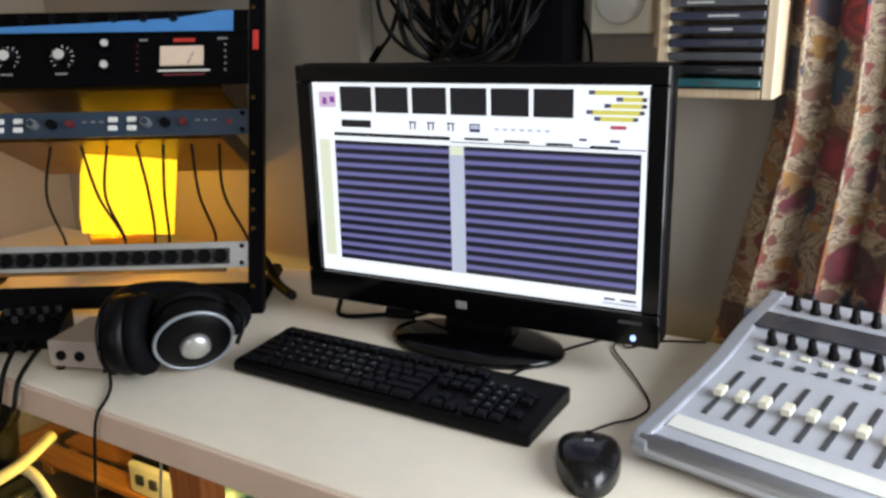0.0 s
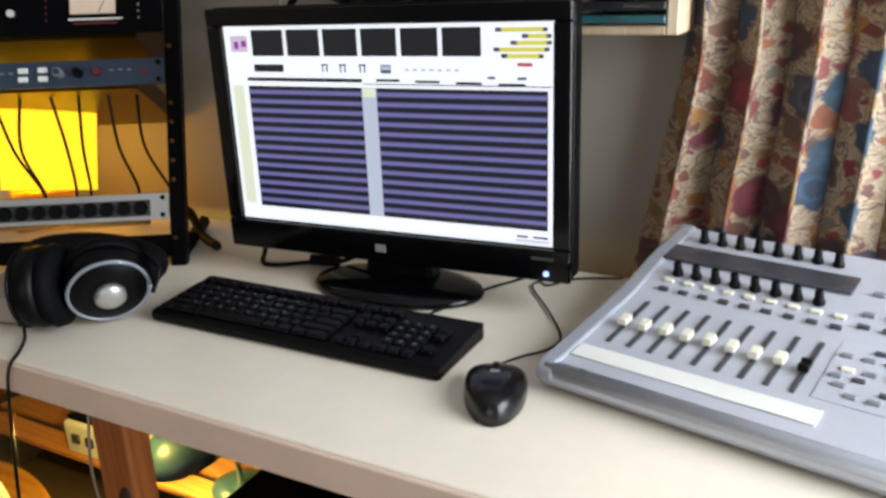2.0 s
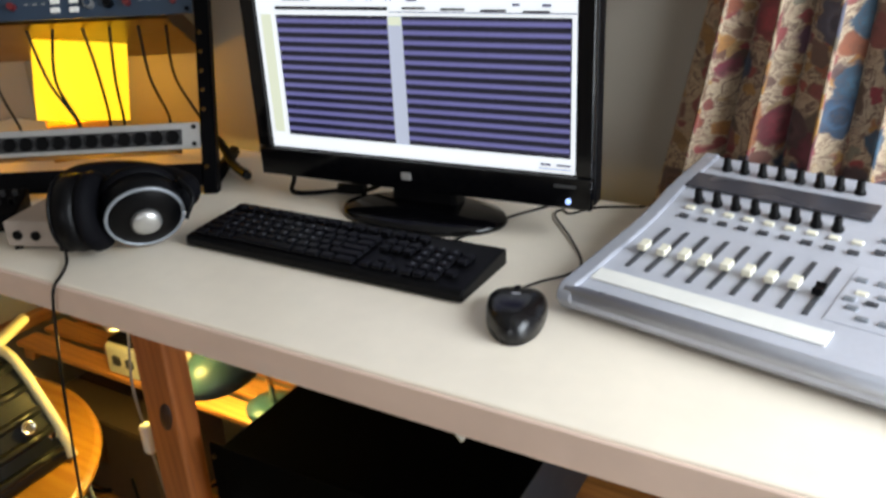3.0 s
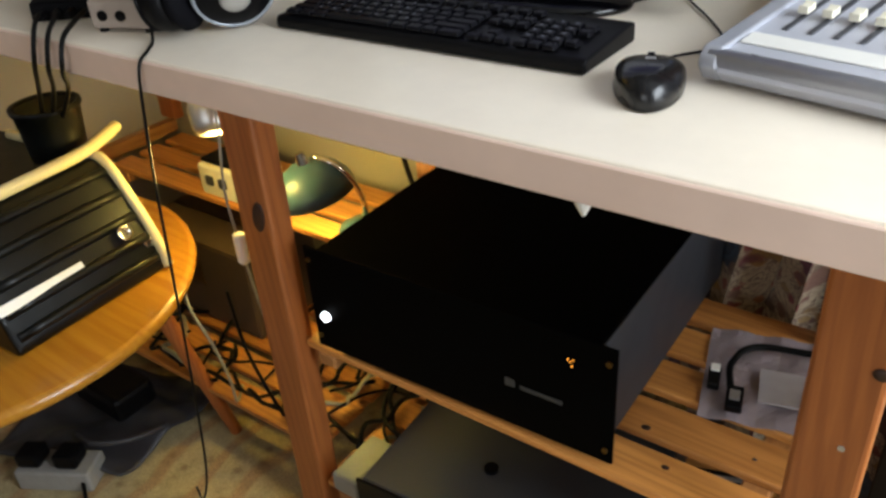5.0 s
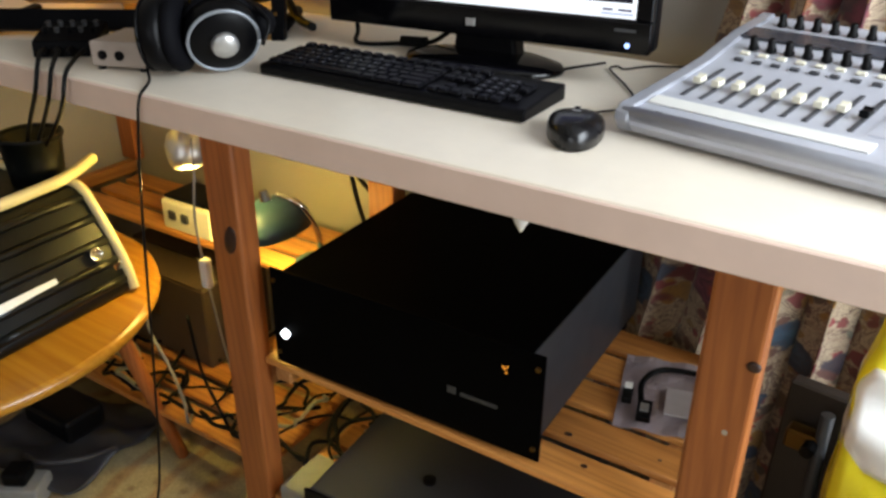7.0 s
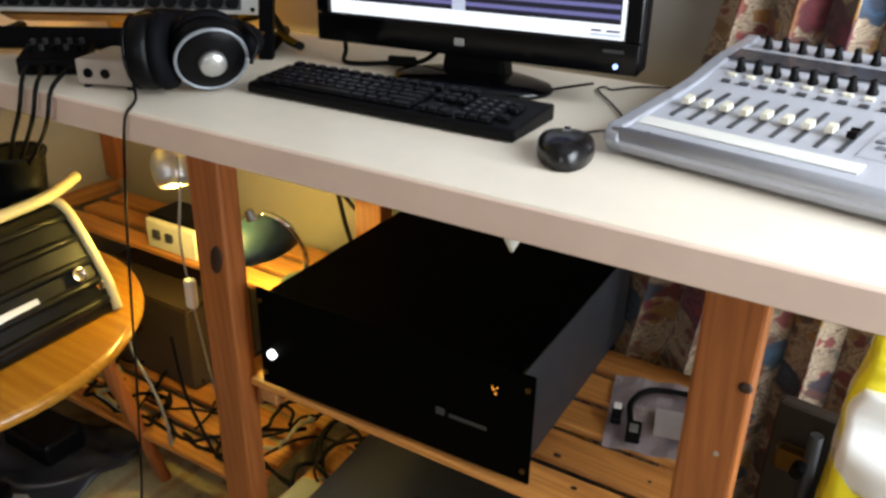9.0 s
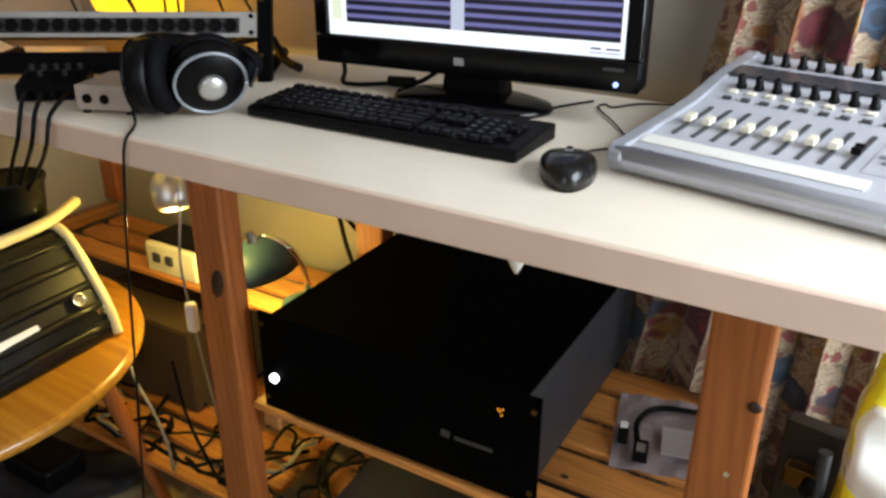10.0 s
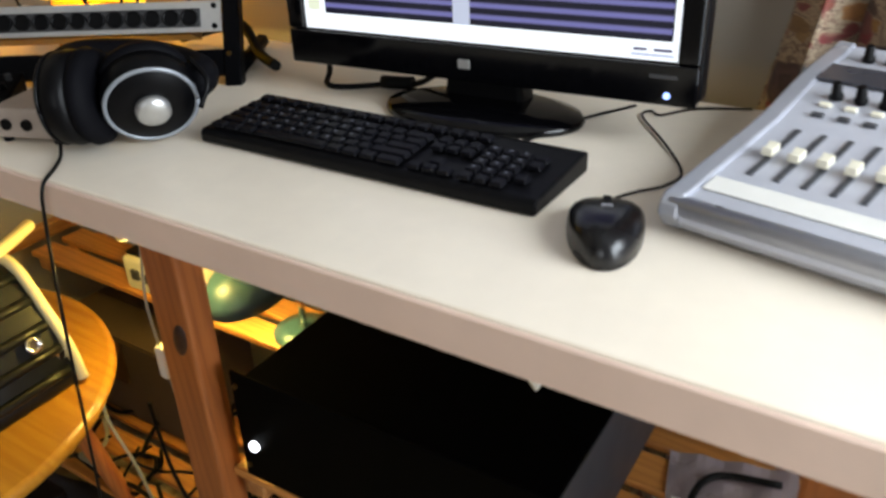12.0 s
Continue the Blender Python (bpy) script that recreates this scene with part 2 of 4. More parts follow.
M_YELLOW = plain("yellow_film", (0.80, 0.68, 0.02), 0.3, vary=0.08, grain=20, relief=0.3)
M_BAGWHITE = plain("white_film", (0.85, 0.85, 0.82), 0.3, vary=0.05, grain=20, relief=0.3)
M_GREEN = plain("green_film", (0.10, 0.22, 0.05), 0.4, vary=0.2, grain=20, relief=0.3)
M_GREYSHEET = plain("grey_sheet", (0.028, 0.028, 0.033), 0.5, vary=0.2, grain=14, relief=0.4)
M_CARD = plain("cardboard", (0.06, 0.036, 0.020), 0.8, vary=0.12, grain=60, relief=0.3)
M_CDWOOD = wood("pale_wood", (0.62, 0.50, 0.36), (0.50, 0.38, 0.26), 2, 0.5)
M_PAD = plain("ear_pad", (0.002, 0.002, 0.0032), 0.7, vary=0.2, grain=80, relief=0.5, spec=0.08)
M_KNOT = plain("knot_wood", (0.035, 0.012, 0.006), 0.5, vary=0.3, grain=120, relief=0.2)
M_CAP = plain("silver_cap", (0.62, 0.60, 0.57), 0.35, 0.2, vary=0.05, relief=0.05)
M_DARKRED = plain("dark_red_knob", (0.13, 0.012, 0.014), 0.4, relief=0)
M_LEGEND = plain("key_legend", (0.10, 0.105, 0.13), 0.5, relief=0)
M_RIM = plain("grey_rim", (0.24, 0.26, 0.29), 0.35, 0.3, vary=0.06, relief=0.05)
M_BEIGE = plain("beige_case", (0.42, 0.35, 0.30), 0.5, vary=0.08, relief=0.1)
M_SHADE = glow("lamp_shade", (1.0, 0.60, 0.01), 1.9, (0.25, 0.15, 0.01), 0.8)
M_LEDW = glow("white_led", (0.9, 0.95, 1.0), 6.0)
M_LEDB = glow("blue_led", (0.35, 0.5, 1.0), 3.0)
M_LEDO = glow("amber_digits", (1.0, 0.35, 0.03), 1.5)
S_WHITE = glow("screen_white", (0.90, 0.95, 1.0), 1.35)
S_BLACK = glow("screen_black", (0.004, 0.003, 0.008), 1.0)
S_NAVY = glow("screen_navy", (0.003, 0.003, 0.016), 1.0)
S_LILAC = glow("screen_lilac", (0.19, 0.19, 0.48), 1.0)
S_MID = glow("screen_mid", (0.075, 0.07, 0.17), 1.0)
S_PALE = glow("screen_pale_blue", (0.62, 0.68, 0.85), 1.0)
S_LIME = glow("screen_lime", (0.86, 0.92, 0.72), 1.1)
S_YEL = glow("screen_yellow", (0.85, 0.80, 0.15), 1.0)
S_PURP = glow("screen_purple", (0.30, 0.06, 0.40), 1.0)
S_PINK = glow("screen_pink", (0.80, 0.62, 0.85), 1.0)
S_RED = glow("screen_red", (0.6, 0.08, 0.15), 1.0)


# ---- mesh helpers ----
def add_box(bm, c, s, bevel=0.0, rot=None, seg=1):
    r = bmesh.ops.create_cube(bm, size=1.0)
    vs = r["verts"]
    m = Matrix.Translation(c) @ (rot.to_4x4() if rot else Matrix()) @ Matrix.Diagonal((*s, 1))
    bmesh.ops.transform(bm, matrix=m, verts=vs)
    if bevel:
        es = list({e for v in vs for e in v.link_edges})
        bmesh.ops.bevel(bm, geom=es, offset=bevel, segments=seg, affect="EDGES", profile=0.5)
    return bm


def box(c, s, bevel=0.0, rot=None, seg=1):
    return add_box(bmesh.new(), c, s, bevel, rot, seg)


def add_cyl(bm, p, q, r0, r1=None, n=16, caps=True):
    p, q = Vector(p), Vector(q)
    d = q - p
    m = Matrix.Translation((p + q) / 2) @ d.to_track_quat("Z", "Y").to_matrix().to_4x4()
    bmesh.ops.create_cone(bm, cap_ends=caps, segments=n, radius1=r0, radius2=r0 if r1 is None else r1, depth=d.length, matrix=m)
    return bm


def cyl(p, q, r0, r1=None, n=16):
    return add_cyl(bmesh.new(), p, q, r0, r1, n)


def spline(pts, n=8):
    """Catmull-Rom through the points."""
    pts = [Vector(p) for p in pts]
    pts = [2 * pts[0] - pts[1]] + pts + [2 * pts[-1] - pts[-2]]
    out = []
    for i in range(1, len(pts) - 2):
        a, b, c, d = pts[i - 1:i + 3]
        for k in range(n):
            s = k / n
            out.append(0.5 * (2 * b + (c - a) * s + (2 * a - 5 * b + 4 * c - d) * s * s + (3 * b - a - 3 * c + d) * s ** 3))
    out.append(pts[-2])
    return out


def add_tube(bm, pts, r, n=8, smooth=8):
    path = spline(pts, smooth) if smooth else [Vector(p) for p in pts]
    rings, side = [], None
    for i, p in enumerate(path):
        d = (path[min(i + 1, len(path) - 1)] - path[max(i - 1, 0)])
        d = d.normalized() if d.length > 1e-9 else Vector((0, 0, 1))
        if side is None:
            side = d.orthogonal().normalized()
        side = (side - d * side.dot(d)).normalized()
        up = d.cross(side)
        rings.append([bm.verts.new(p + r * (math.cos(a) * side + math.sin(a) * up)) for a in (2 * math.pi * k / n for k in range(n))])
    for a, b in zip(rings, rings[1:]):
        for k in range(n):
            bm.faces.new((a[k], a[(k + 1) % n], b[(k + 1) % n], b[k])).smooth = True
    bm.faces.new(rings[0][::-1])
    bm.faces.new(rings[-1])
    return bm


def tube(pts, r, n=8, smooth=8):
    return add_tube(bmesh.new(), pts, r, n, smooth)


def lathe(profile, n=32, sx=1.0, sy=1.0):
    """Turn (radius, height) pairs round z."""
    bm = bmesh.new()
    rings = [[bm.verts.new((sx * r * math.cos(2 * math.pi * k / n), sy * r * math.sin(2 * math.pi * k / n), z)) for k in range(n)] for r, z in profile]
    for a, b in zip(rings, rings[1:]):
        for k in range(n):
            bm.faces.new((a[k], a[(k + 1) % n], b[(k + 1) % n], b[k])).smooth = True
    for ring, flip in ((rings[0], True), (rings[-1], False)):
        bm.faces.new(ring[::-1] if flip else ring)
    return bm


def prism(outline, lo, hi, axis="x", bevel=0.0):
    """Extrude a closed outline along an axis; outline in the other two coordinates, in order."""
    bm = bmesh.new()
    put = {"x": lambda a, b, h: (h, a, b), "y": lambda a, b, h: (a, h, b), "z": lambda a, b, h: (a, b, h)}[axis]
    va = [bm.verts.new(put(a, b, lo)) for a, b in outline]
    vb = [bm.verts.new(put(a, b, hi)) for a, b in outline]
    n = len(outline)
    for k in range(n):
        bm.faces.new((va[k], va[(k + 1) % n], vb[(k + 1) % n], vb[k]))
    bm.faces.new(va[::-1])
    bm.faces.new(vb)
    bmesh.ops.recalc_face_normals(bm, faces=bm.faces)
    if bevel:
        bmesh.ops.bevel(bm, geom=bm.edges[:], offset=bevel, segments=2, affect="EDGES", profile=0.5)
    return bm


def mesh_of(name, bm, material):
    me = bpy.data.meshes.new(name)
    bmesh.ops.recalc_face_normals(bm, faces=bm.faces)
    bm.to_mesh(me)
    bm.free()
    me.materials.append(material)
    return me


def part(name, bm, material, parent, label="", m=None):
    ob = new(name, bm if isinstance(bm, bpy.types.Mesh) else mesh_of(name, bm, material))
    ob.parent = parent
    if m is not None:
        ob.matrix_basis = m
    return tagged(ob, label)


def thing(name, label, category, m=None, group="", kind=""):
    ob = new(name)
    ob.empty_display_size = 0.05
    if m is not None:
        ob.matrix_basis = m
    return tagged(ob, label, category, group, kind)


def solo(name, bm, material, label, category, m=None, group="", kind=""):
    ob = new(name, mesh_of(name, bm, material))
    if m is not None:
        ob.matrix_basis = m
    return tagged(ob, label, category, group, kind)


def shade_smooth(ob):
    ob.data.polygons.foreach_set("use_smooth", [True] * len(ob.data.polygons))
    return ob


# ---- the room ----
X0, X1, Y0, Y1, TOP = -0.905, 1.8, -2.6, 0.60, 2.35


def wall_with_hole(name, axis, at, thick, lo, hi, hole):
    """A wall across one axis with one opening (lo, hi, bottom, top)."""
    bm = bmesh.new()
    a0, a1, z0, z1 = hole
    for p, q, u, v in ((lo, a0, FLOOR, TOP), (a1, hi, FLOOR, TOP), (a0, a1, FLOOR, z0), (a0, a1, z1, TOP)):
        c, s = (p + q) / 2, q - p
        if axis == "x":
            add_box(bm, (at + thick / 2, c, (u + v) / 2), (abs(thick), s, v - u))
        else:
            add_box(bm, (c, at + thick / 2, (u + v) / 2), (s, abs(thick), v - u))
    return solo(name, bm, M_WALL, "unseen painted plaster wall with a window opening", "wall", kind="structure")


solo("floor", box(((X0 + X1) / 2, (Y0 + Y1) / 2, FLOOR - 0.03), (X1 - X0 + 0.4, Y1 - Y0 + 0.4, 0.06)), M_CARPET, "worn beige carpet with a faint reddish pattern", "carpet", kind="structure")
solo("ceiling", box(((X0 + X1) / 2, (Y0 + Y1) / 2, TOP + 0.05), (X1 - X0 + 0.4, Y1 - Y0 + 0.4, 0.1)), M_CEIL, "plain white painted ceiling", "ceiling", kind="structure")
solo("wall_back", box(((X0 + X1) / 2, Y1 + 0.06, (FLOOR + TOP) / 2), (X1 - X0 + 0.4, 0.12, TOP - FLOOR)), M_WALL, "cream painted plaster wall behind the desk", "wall", kind="structure")
solo("wall_boxing", box(((X0 - 0.02) / 2, Y1 - 0.02, (FLOOR + TOP) / 2), (-0.02 - X0, 0.036, TOP - FLOOR), 0.003), M_WALL, "painted boxed-out section of the back wall", "wall", kind="structure")
solo("wall_left", box((X0 - 0.06, (Y0 + Y1) / 2, (FLOOR + TOP) / 2), (0.12, Y1 - Y0, TOP - FLOOR)), M_WALL, "cream painted plaster side wall", "wall", kind="structure")
wall_with_hole("wall_right", "x", X1, 0.12, Y0, Y1, (-0.60, 0.55, 0.55, 2.1))
# the rear opening is added out of view, to go with the fill light
wall_with_hole("wall_rear", "y", Y0, -0.12, X0, X1, (0.2, 1.6, 0.85, 2.0))


def window(name, m, w, h):
    """A white casement in its opening, seen from inside; local x across, z up, y outwards."""
    win = tagged(thing(name, "unseen white painted window with two panes", "window", m), kind="structure")
    fr = bmesh.new()
    for c, s in (((0, 0, 0.025), (w, 0.06, 0.05)), ((0, 0, h - 0.025), (w, 0.06, 0.05)), ((-w / 2 + 0.025, 0, h / 2), (0.05, 0.06, h - 0.1)), ((w / 2 - 0.025, 0, h / 2), (0.05, 0.06, h - 0.1)), ((0, 0, h / 2), (0.05, 0.06, h - 0.1))):
        add_box(fr, c, s, 0.004)
    part("window_frame", fr, M_WHITE, win)
    part("window_sill", box((0, -0.09, -0.015), (w + 0.08, 0.16, 0.03), 0.004), M_WHITE, win)
    return win


window("window_1", pose(X1 + 0.09, -0.025, 0.55, 0, 0, -90), 1.15, 1.55)
# unseen rear window, added only round the fill light
window("added_rear_window", pose(0.9, Y0 - 0.07, 0.85, 0, 0, 180), 1.4, 1.15)

# wooden ledge along the left wall and the corner board above it
solo("trim_ledge", box((X0 + 0.012, 0.18, 0.392), (0.024, 0.76, 0.035), 0.003), M_PINE_Y, "varnished wooden ledge along the side wall", "trim", kind="structure")
solo("trim_corner", box((X0 + 0.030, Y1 - 0.052, 0.62), (0.060, 0.028, 0.40), 0.003), M_PINE_Z, "varnished wooden board in the wall corner", "trim", kind="structure")

# ---- the workbench: a pine shelving frame in two bays and the desk top on it ----
PW, PD = 0.066, 0.042
THICK = 0.043
bench = thing("pine_shelving_unit", "two-bay pine shelving frame with slatted shelves", "shelving unit", pose(0, 0, FLOOR))
POST_H = D - THICK - 0.002 - FLOOR
for x, y in ((0.008, 0.03), (0.790, 0.03), (0.014, 0.435), (0.735, 0.435)):
    part("post", box((0, 0, POST_H / 2), (PW, PD, POST_H), 0.005, seg=2), M_PINE_Z, bench, m=pose(x + PW / 2, y + PD / 2, 0))
for x in (0.010, 0.745):
    for z in (0.385, 0.085):
        part("side_rail", box((0, 0, 0), (0.022, 0.363, 0.045), 0.004), M_PINE_Y, bench, m=pose(x + PW / 2, 0.2535, z - 0.05 - FLOOR))


def slatted(x0, x1, y0, count, top, pitch=0.0875):
    """A shelf of slats along x on two battens."""
    for x in (x0 + 0.04, x1 - 0.04):
        part("batten", box((0, 0, 0), (0.035, count * pitch - 0.008, 0.025), 0.003), M_PINE_Y, bench, m=pose(x, y0 + (count * pitch - 0.008) / 2, top - 0.0255 - FLOOR))
    me = mesh_of("slat", box((0, 0, 0), (x1 - x0, pitch - 0.020, 0.013), 0.003, seg=2), M_PINE_X)
    for k in range(count):
        part("slat", me, M_PINE_X, bench, m=pose((x0 + x1) / 2, y0 + (pitch - 0.020) / 2 + pitch * k, top - 0.0065 - FLOOR))


slatted(0.076, 0.788, 0.052, 5, 0.405)
slatted(0.076, 0.788, 0.040, 5, 0.102)
slatted(-0.80, 0.006, 0.092, 5, 0.10, 0.0755)
slatted(-0.80, 0.006, 0.305, 3, 0.405, 0.0755)

DESK = pose(0, -0.068, D)
desk = thing("desk", "thick cream laminate desk top with a beige edge band", "desk", DESK)
part("tabletop", box((0.130, 0.287, -THICK / 2), (2.06, 0.568, THICK), 0.003, seg=2), M_DESK, desk)
part("edge_band", box((0.130, 0.0, -THICK / 2 - 0.0008), (2.06, 0.005, THICK - 0.003), 0.0015), M_EDGE, desk, "beige edge band")

# ---- on the desk ----
# monitor: local x across, y away from the viewer, z up the panel; origin at the screen's lower middle
MON = pose(0.330, 0.308, 0.981, 0, -0.6, 2.8)
SW, SH = 0.487, 0.279
monitor = thing("computer_monitor", "glossy black widescreen monitor, switched on, on the desk", "monitor", MON)
body = bmesh.new()
add_box(body, (0, 0.022, SH / 2 - 0.010), (SW + 0.050, 0.036, SH + 0.072), 0.008, seg=3)
add_box(body, (0, 0.048, 0.12), (0.36, 0.034, 0.22), 0.014, seg=3)
part("housing", body, M_BLACK, monitor)
bez = bmesh.new()
for c, s in (((0, 0, -0.0235), (SW + 0.048, 0.012, 0.043)), ((0, 0, SH + 0.0125), (SW + 0.048, 0.012, 0.023)), ((-SW / 2 - 0.0125, 0, SH / 2), (0.023, 0.012, SH)), ((SW / 2 + 0.0125, 0, SH / 2), (0.023, 0.012, SH))):
    add_box(bez, c, s, 0.0015)
part("bezel", bez, M_GLOSS, monitor, "glossy black bezel")
screen = part("screen", box((0, 0.004, SH / 2), (SW, 0.004, SH)), S_WHITE, monitor, "lit screen showing an audio editor window")


def on_screen(name, x0, y0, x1, y1, material, lift=0.0006, label=""):
    """A flat patch of the picture; x and y run 0 to 1 from its top left corner."""
    c = ((x0 + x1) / 2 * SW - SW / 2, 0.002 - lift, SH - (y0 + y1) / 2 * SH)
    return part(name, box(c, ((x1 - x0) * SW, 0.0008, (y1 - y0) * SH)), material, screen, label)


for k in range(6):
    x = 0.098 + k * 0.1205
    on_screen("preview_tile", x, 0.018, x + 0.108, 0.145, S_BLACK)
on_screen("emblem", 0.022, 0.045, 0.082, 0.125, S_PINK)
on_screen("emblem_mark", 0.036, 0.075, 0.050, 0.110, S_PURP, 0.0014)
on_screen("emblem_mark", 0.062, 0.070, 0.078, 0.100, S_PURP, 0.0014)
on_screen("counter_box", 0.098, 0.185, 0.200, 0.222, S_BLACK)
for x in (0.339, 0.397, 0.459):
    on_screen("tool_glyph", x - 0.012, 0.182, x + 0.012, 0.190, S_MID)
    on_screen("tool_glyph", x - 0.009, 0.190, x - 0.005, 0.222, S_MID)
    on_screen("tool_glyph", x + 0.005, 0.190, x + 0.009, 0.222, S_MID)
on_screen("tool_button", 0.516, 0.184, 0.547, 0.224, S_MID)
on_screen("tool_button_face", 0.520, 0.190, 0.545, 0.208, S_PALE, 0.0014)
for k in range(7):
    on_screen("tool_mark", 0.59 + 0.024 * k, 0.200, 0.602 + 0.024 * k, 0.212, S_PALE)
on_screen("ruler", 0.070, 0.250, 0.455, 0.268, S_BLACK)
for k in range(4):
    on_screen("ruler_tab", 0.50 + 0.118 * k, 0.250 + 0.004 * k, 0.572 + 0.118 * k, 0.262 + 0.004 * k, S_BLACK)
on_screen("ruler_line", 0.46, 0.272, 0.995, 0.277, S_MID)
for k, (a, b_) in enumerate(((0.86, 0.98), (0.93, 0.99), (0.90, 0.99), (0.855, 0.985), (0.875, 0.97))):
    on_screen("meter_bar", a, 0.022 + 0.028 * k, b_, 0.042 + 0.028 * k, S_YEL)
    on_screen("meter_tick", a - 0.012, 0.022 + 0.028 * k, a + 0.004, 0.040 + 0.028 * k, S_MID, 0.0014)
    on_screen("meter_tick", b_ - 0.008, 0.024 + 0.028 * k, b_ + 0.004, 0.040 + 0.028 * k, S_MID, 0.0014)
on_screen("red_readout", 0.905, 0.172, 0.945, 0.188, S_RED)
on_screen("readout", 0.825, 0.232, 0.845, 0.244, S_MID)
on_screen("readout", 0.905, 0.234, 0.930, 0.246, S_MID)
on_screen("side_strip", 0.014, 0.29, 0.052, 0.915, S_LIME)
field = on_screen("track_field", 0.070, 0.292, 0.985, 0.925, S_NAVY)
rows = 13
for k in range(rows):
    y = 0.305 + k * 0.0472
    on_screen("track_row_edge", 0.072, y + 0.004, 0.983, y + 0.030, S_MID, 0.0012)
    on_screen("audio_track", 0.072, y + 0.009, 0.983, y + 0.025, S_LILAC, 0.0018)
on_screen("play_column", 0.455, 0.292, 0.500, 0.925, S_PALE, 0.0026)
on_screen("play_column_head", 0.458, 0.294, 0.498, 0.335, S_LIME, 0.0034)
on_screen("status_mark", 0.90, 0.955, 0.93, 0.965, S_MID)
on_screen("status_mark", 0.945, 0.955, 0.985, 0.965, S_MID)
on_screen("status_line", 0.895, 0.975, 0.99, 0.985, S_PALE)
badge = part("badge", box((-0.006, -0.0065, -0.024), (0.016, 0.0012, 0.011), 0.0004), M_ALU, monitor, "small silver badge")
part("maker_mark", box((SW / 2 - 0.012, -0.0065, -0.014), (0.030, 0.001, 0.004)), M_GREYDEV, monitor)
part("power_light", cyl((SW / 2 - 0.007, -0.0055, -0.034), (SW / 2 - 0.007, -0.0075, -0.034), 0.0036), M_LEDB, monitor, "glowing pale blue power light")
inv = MON.inverted()
foot = lathe(((0.128, 0), (0.130, 0.004), (0.126, 0.010), (0.10, 0.016), (0.06, 0.020), (0.045, 0.022)), 48, 1.02, 0.60)
part("base", foot, M_GLOSS, monitor, "oval glossy black base", inv @ pose(0.331, 0.332, D, 0, 0, 4))
neck = prism(((-0.055, 0.0), (0.055, 0.0), (0.040, 0.10), (-0.040, 0.10)), -0.02, 0.02, "y", 0.006)
part("neck", neck, M_BLACK, monitor, m=inv @ pose(0.330, 0.352, D + 0.012, 0, 0, 4))

# keyboard
KB = pose(0.304, 0.158, D, 0, 0, 0.6) @ Matrix.Diagonal((0.955, 0.86, 0.9, 1))
keyboard = thing("computer_keyboard", "slim black computer keyboard lying on the desk", "keyboard", KB)
part("case", prism(((-0.072, 0.002), (0.072, 0.002), (0.072, 0.026), (0.06, 0.028), (-0.066, 0.019), (-0.072, 0.015)), -0.228, 0.228, "x", 0.003), M_BLACK, keyboard)
slope = math.atan2(0.009, 0.126)
u = 0.0187
key_meshes = {}


def key(col, row, width=1.0, depth=1.0):
    size = (round(width, 2), depth)
    if size not in key_meshes:
        bm = box((0, 0, 0.003), (u * width - 0.003, u * 0.94 * depth - 0.003, 0.006), 0.0012)
        for v in bm.verts:
            if v.co.z > 0.003:
                v.co.x *= 1 - 0.0022 / (u * width)
                v.co.y *= 0.93
        key_meshes[size] = mesh_of("key", bm, M_KEY)
    y = -0.054 + row * u * 0.94 + (0.0094 if row >= 5 else 0)
    part("key", key_meshes[size], M_KEY, keyboard, m=pose(-0.218 + (col + width / 2) * u, y, 0.0212 + (y + 0.054) * 0.0714, math.degrees(slope)))


for row, widths in enumerate(((1.25, 1.25, 1.25, 5.75, 1.25, 1.25, 1.25, 1.75), (2.25, *[1] * 10, 2.75), (1.75, *[1] * 11, 2.25), (1.5, *[1] * 12, 1.5), (*[1] * 13, 2), ())):
    x = 0.0
    for w in widths:
        key(x, row, w)
        x += w
for k in range(13):
    key(k * 1.18, 5)
for cx in range(3):
    for row in (3, 4, 5):
        key(15.4 + cx, row)
    key(15.4 + cx, 0)
key(16.4, 1)
for cx in range(4):
    for row in range(5):
        if not (cx == 3 and row in (0, 2)):
            key(18.7 + cx, row)
for k, (cx, row) in enumerate([(a + 0.45, r) for r in range(1, 5) for a in (2, 3.2, 4.4, 5.6, 7, 8.4, 9.6)] + [(19.2 + a, r) for a in range(3) for r in range(1, 5)]):
    y = -0.054 + row * u * 0.94
    part("key_legend", box((0, 0, 0), (0.0035, 0.004, 0.0004)), M_LEGEND, keyboard, m=pose(-0.218 + cx * u, y + 0.001, 0.0275 + (y + 0.054) * 0.0714, math.degrees(slope)))

# mouse: a rounded shell on a flat sole; local y points to its front
mouse = thing("computer_mouse", "glossy black optical mouse with a thin cable on the desk", "mouse", pose(0.594, 0.090, D, 0, 0, 21))
sh = bmesh.new()
bmesh.ops.create_uvsphere(sh, u_segments=36, v_segments=20, radius=1.0)
for v in sh.verts:
    x, y, z = v.co
    y2 = math.copysign(abs(y) ** (0.72 if y > 0 else 0.95), y)
    wide = 0.0330 + 0.0065 * y2
    v.co = (wide * math.copysign(abs(x) ** (0.75 if y > 0 else 0.9), x), 0.0565 * y2, 0.002 + (max(0, z) ** 0.6 * (0.029 - 0.0060 * y2) if z > 0 else 0))
shade_smooth(part("shell", sh, M_GLOSSBLK, mouse))
part("wheel", cyl((-0.0035, 0.034, 0.0185), (0.0035, 0.034, 0.0185), 0.009, n=20), M_PAD, mouse)
part("badge", box((0.0, 0.010, 0.0296), (0.010, 0.006, 0.0012), 0.0002), M_ALU, mouse, "small silver badge")
minv = pose(0.594, 0.090, D, 0, 0, 21).inverted()
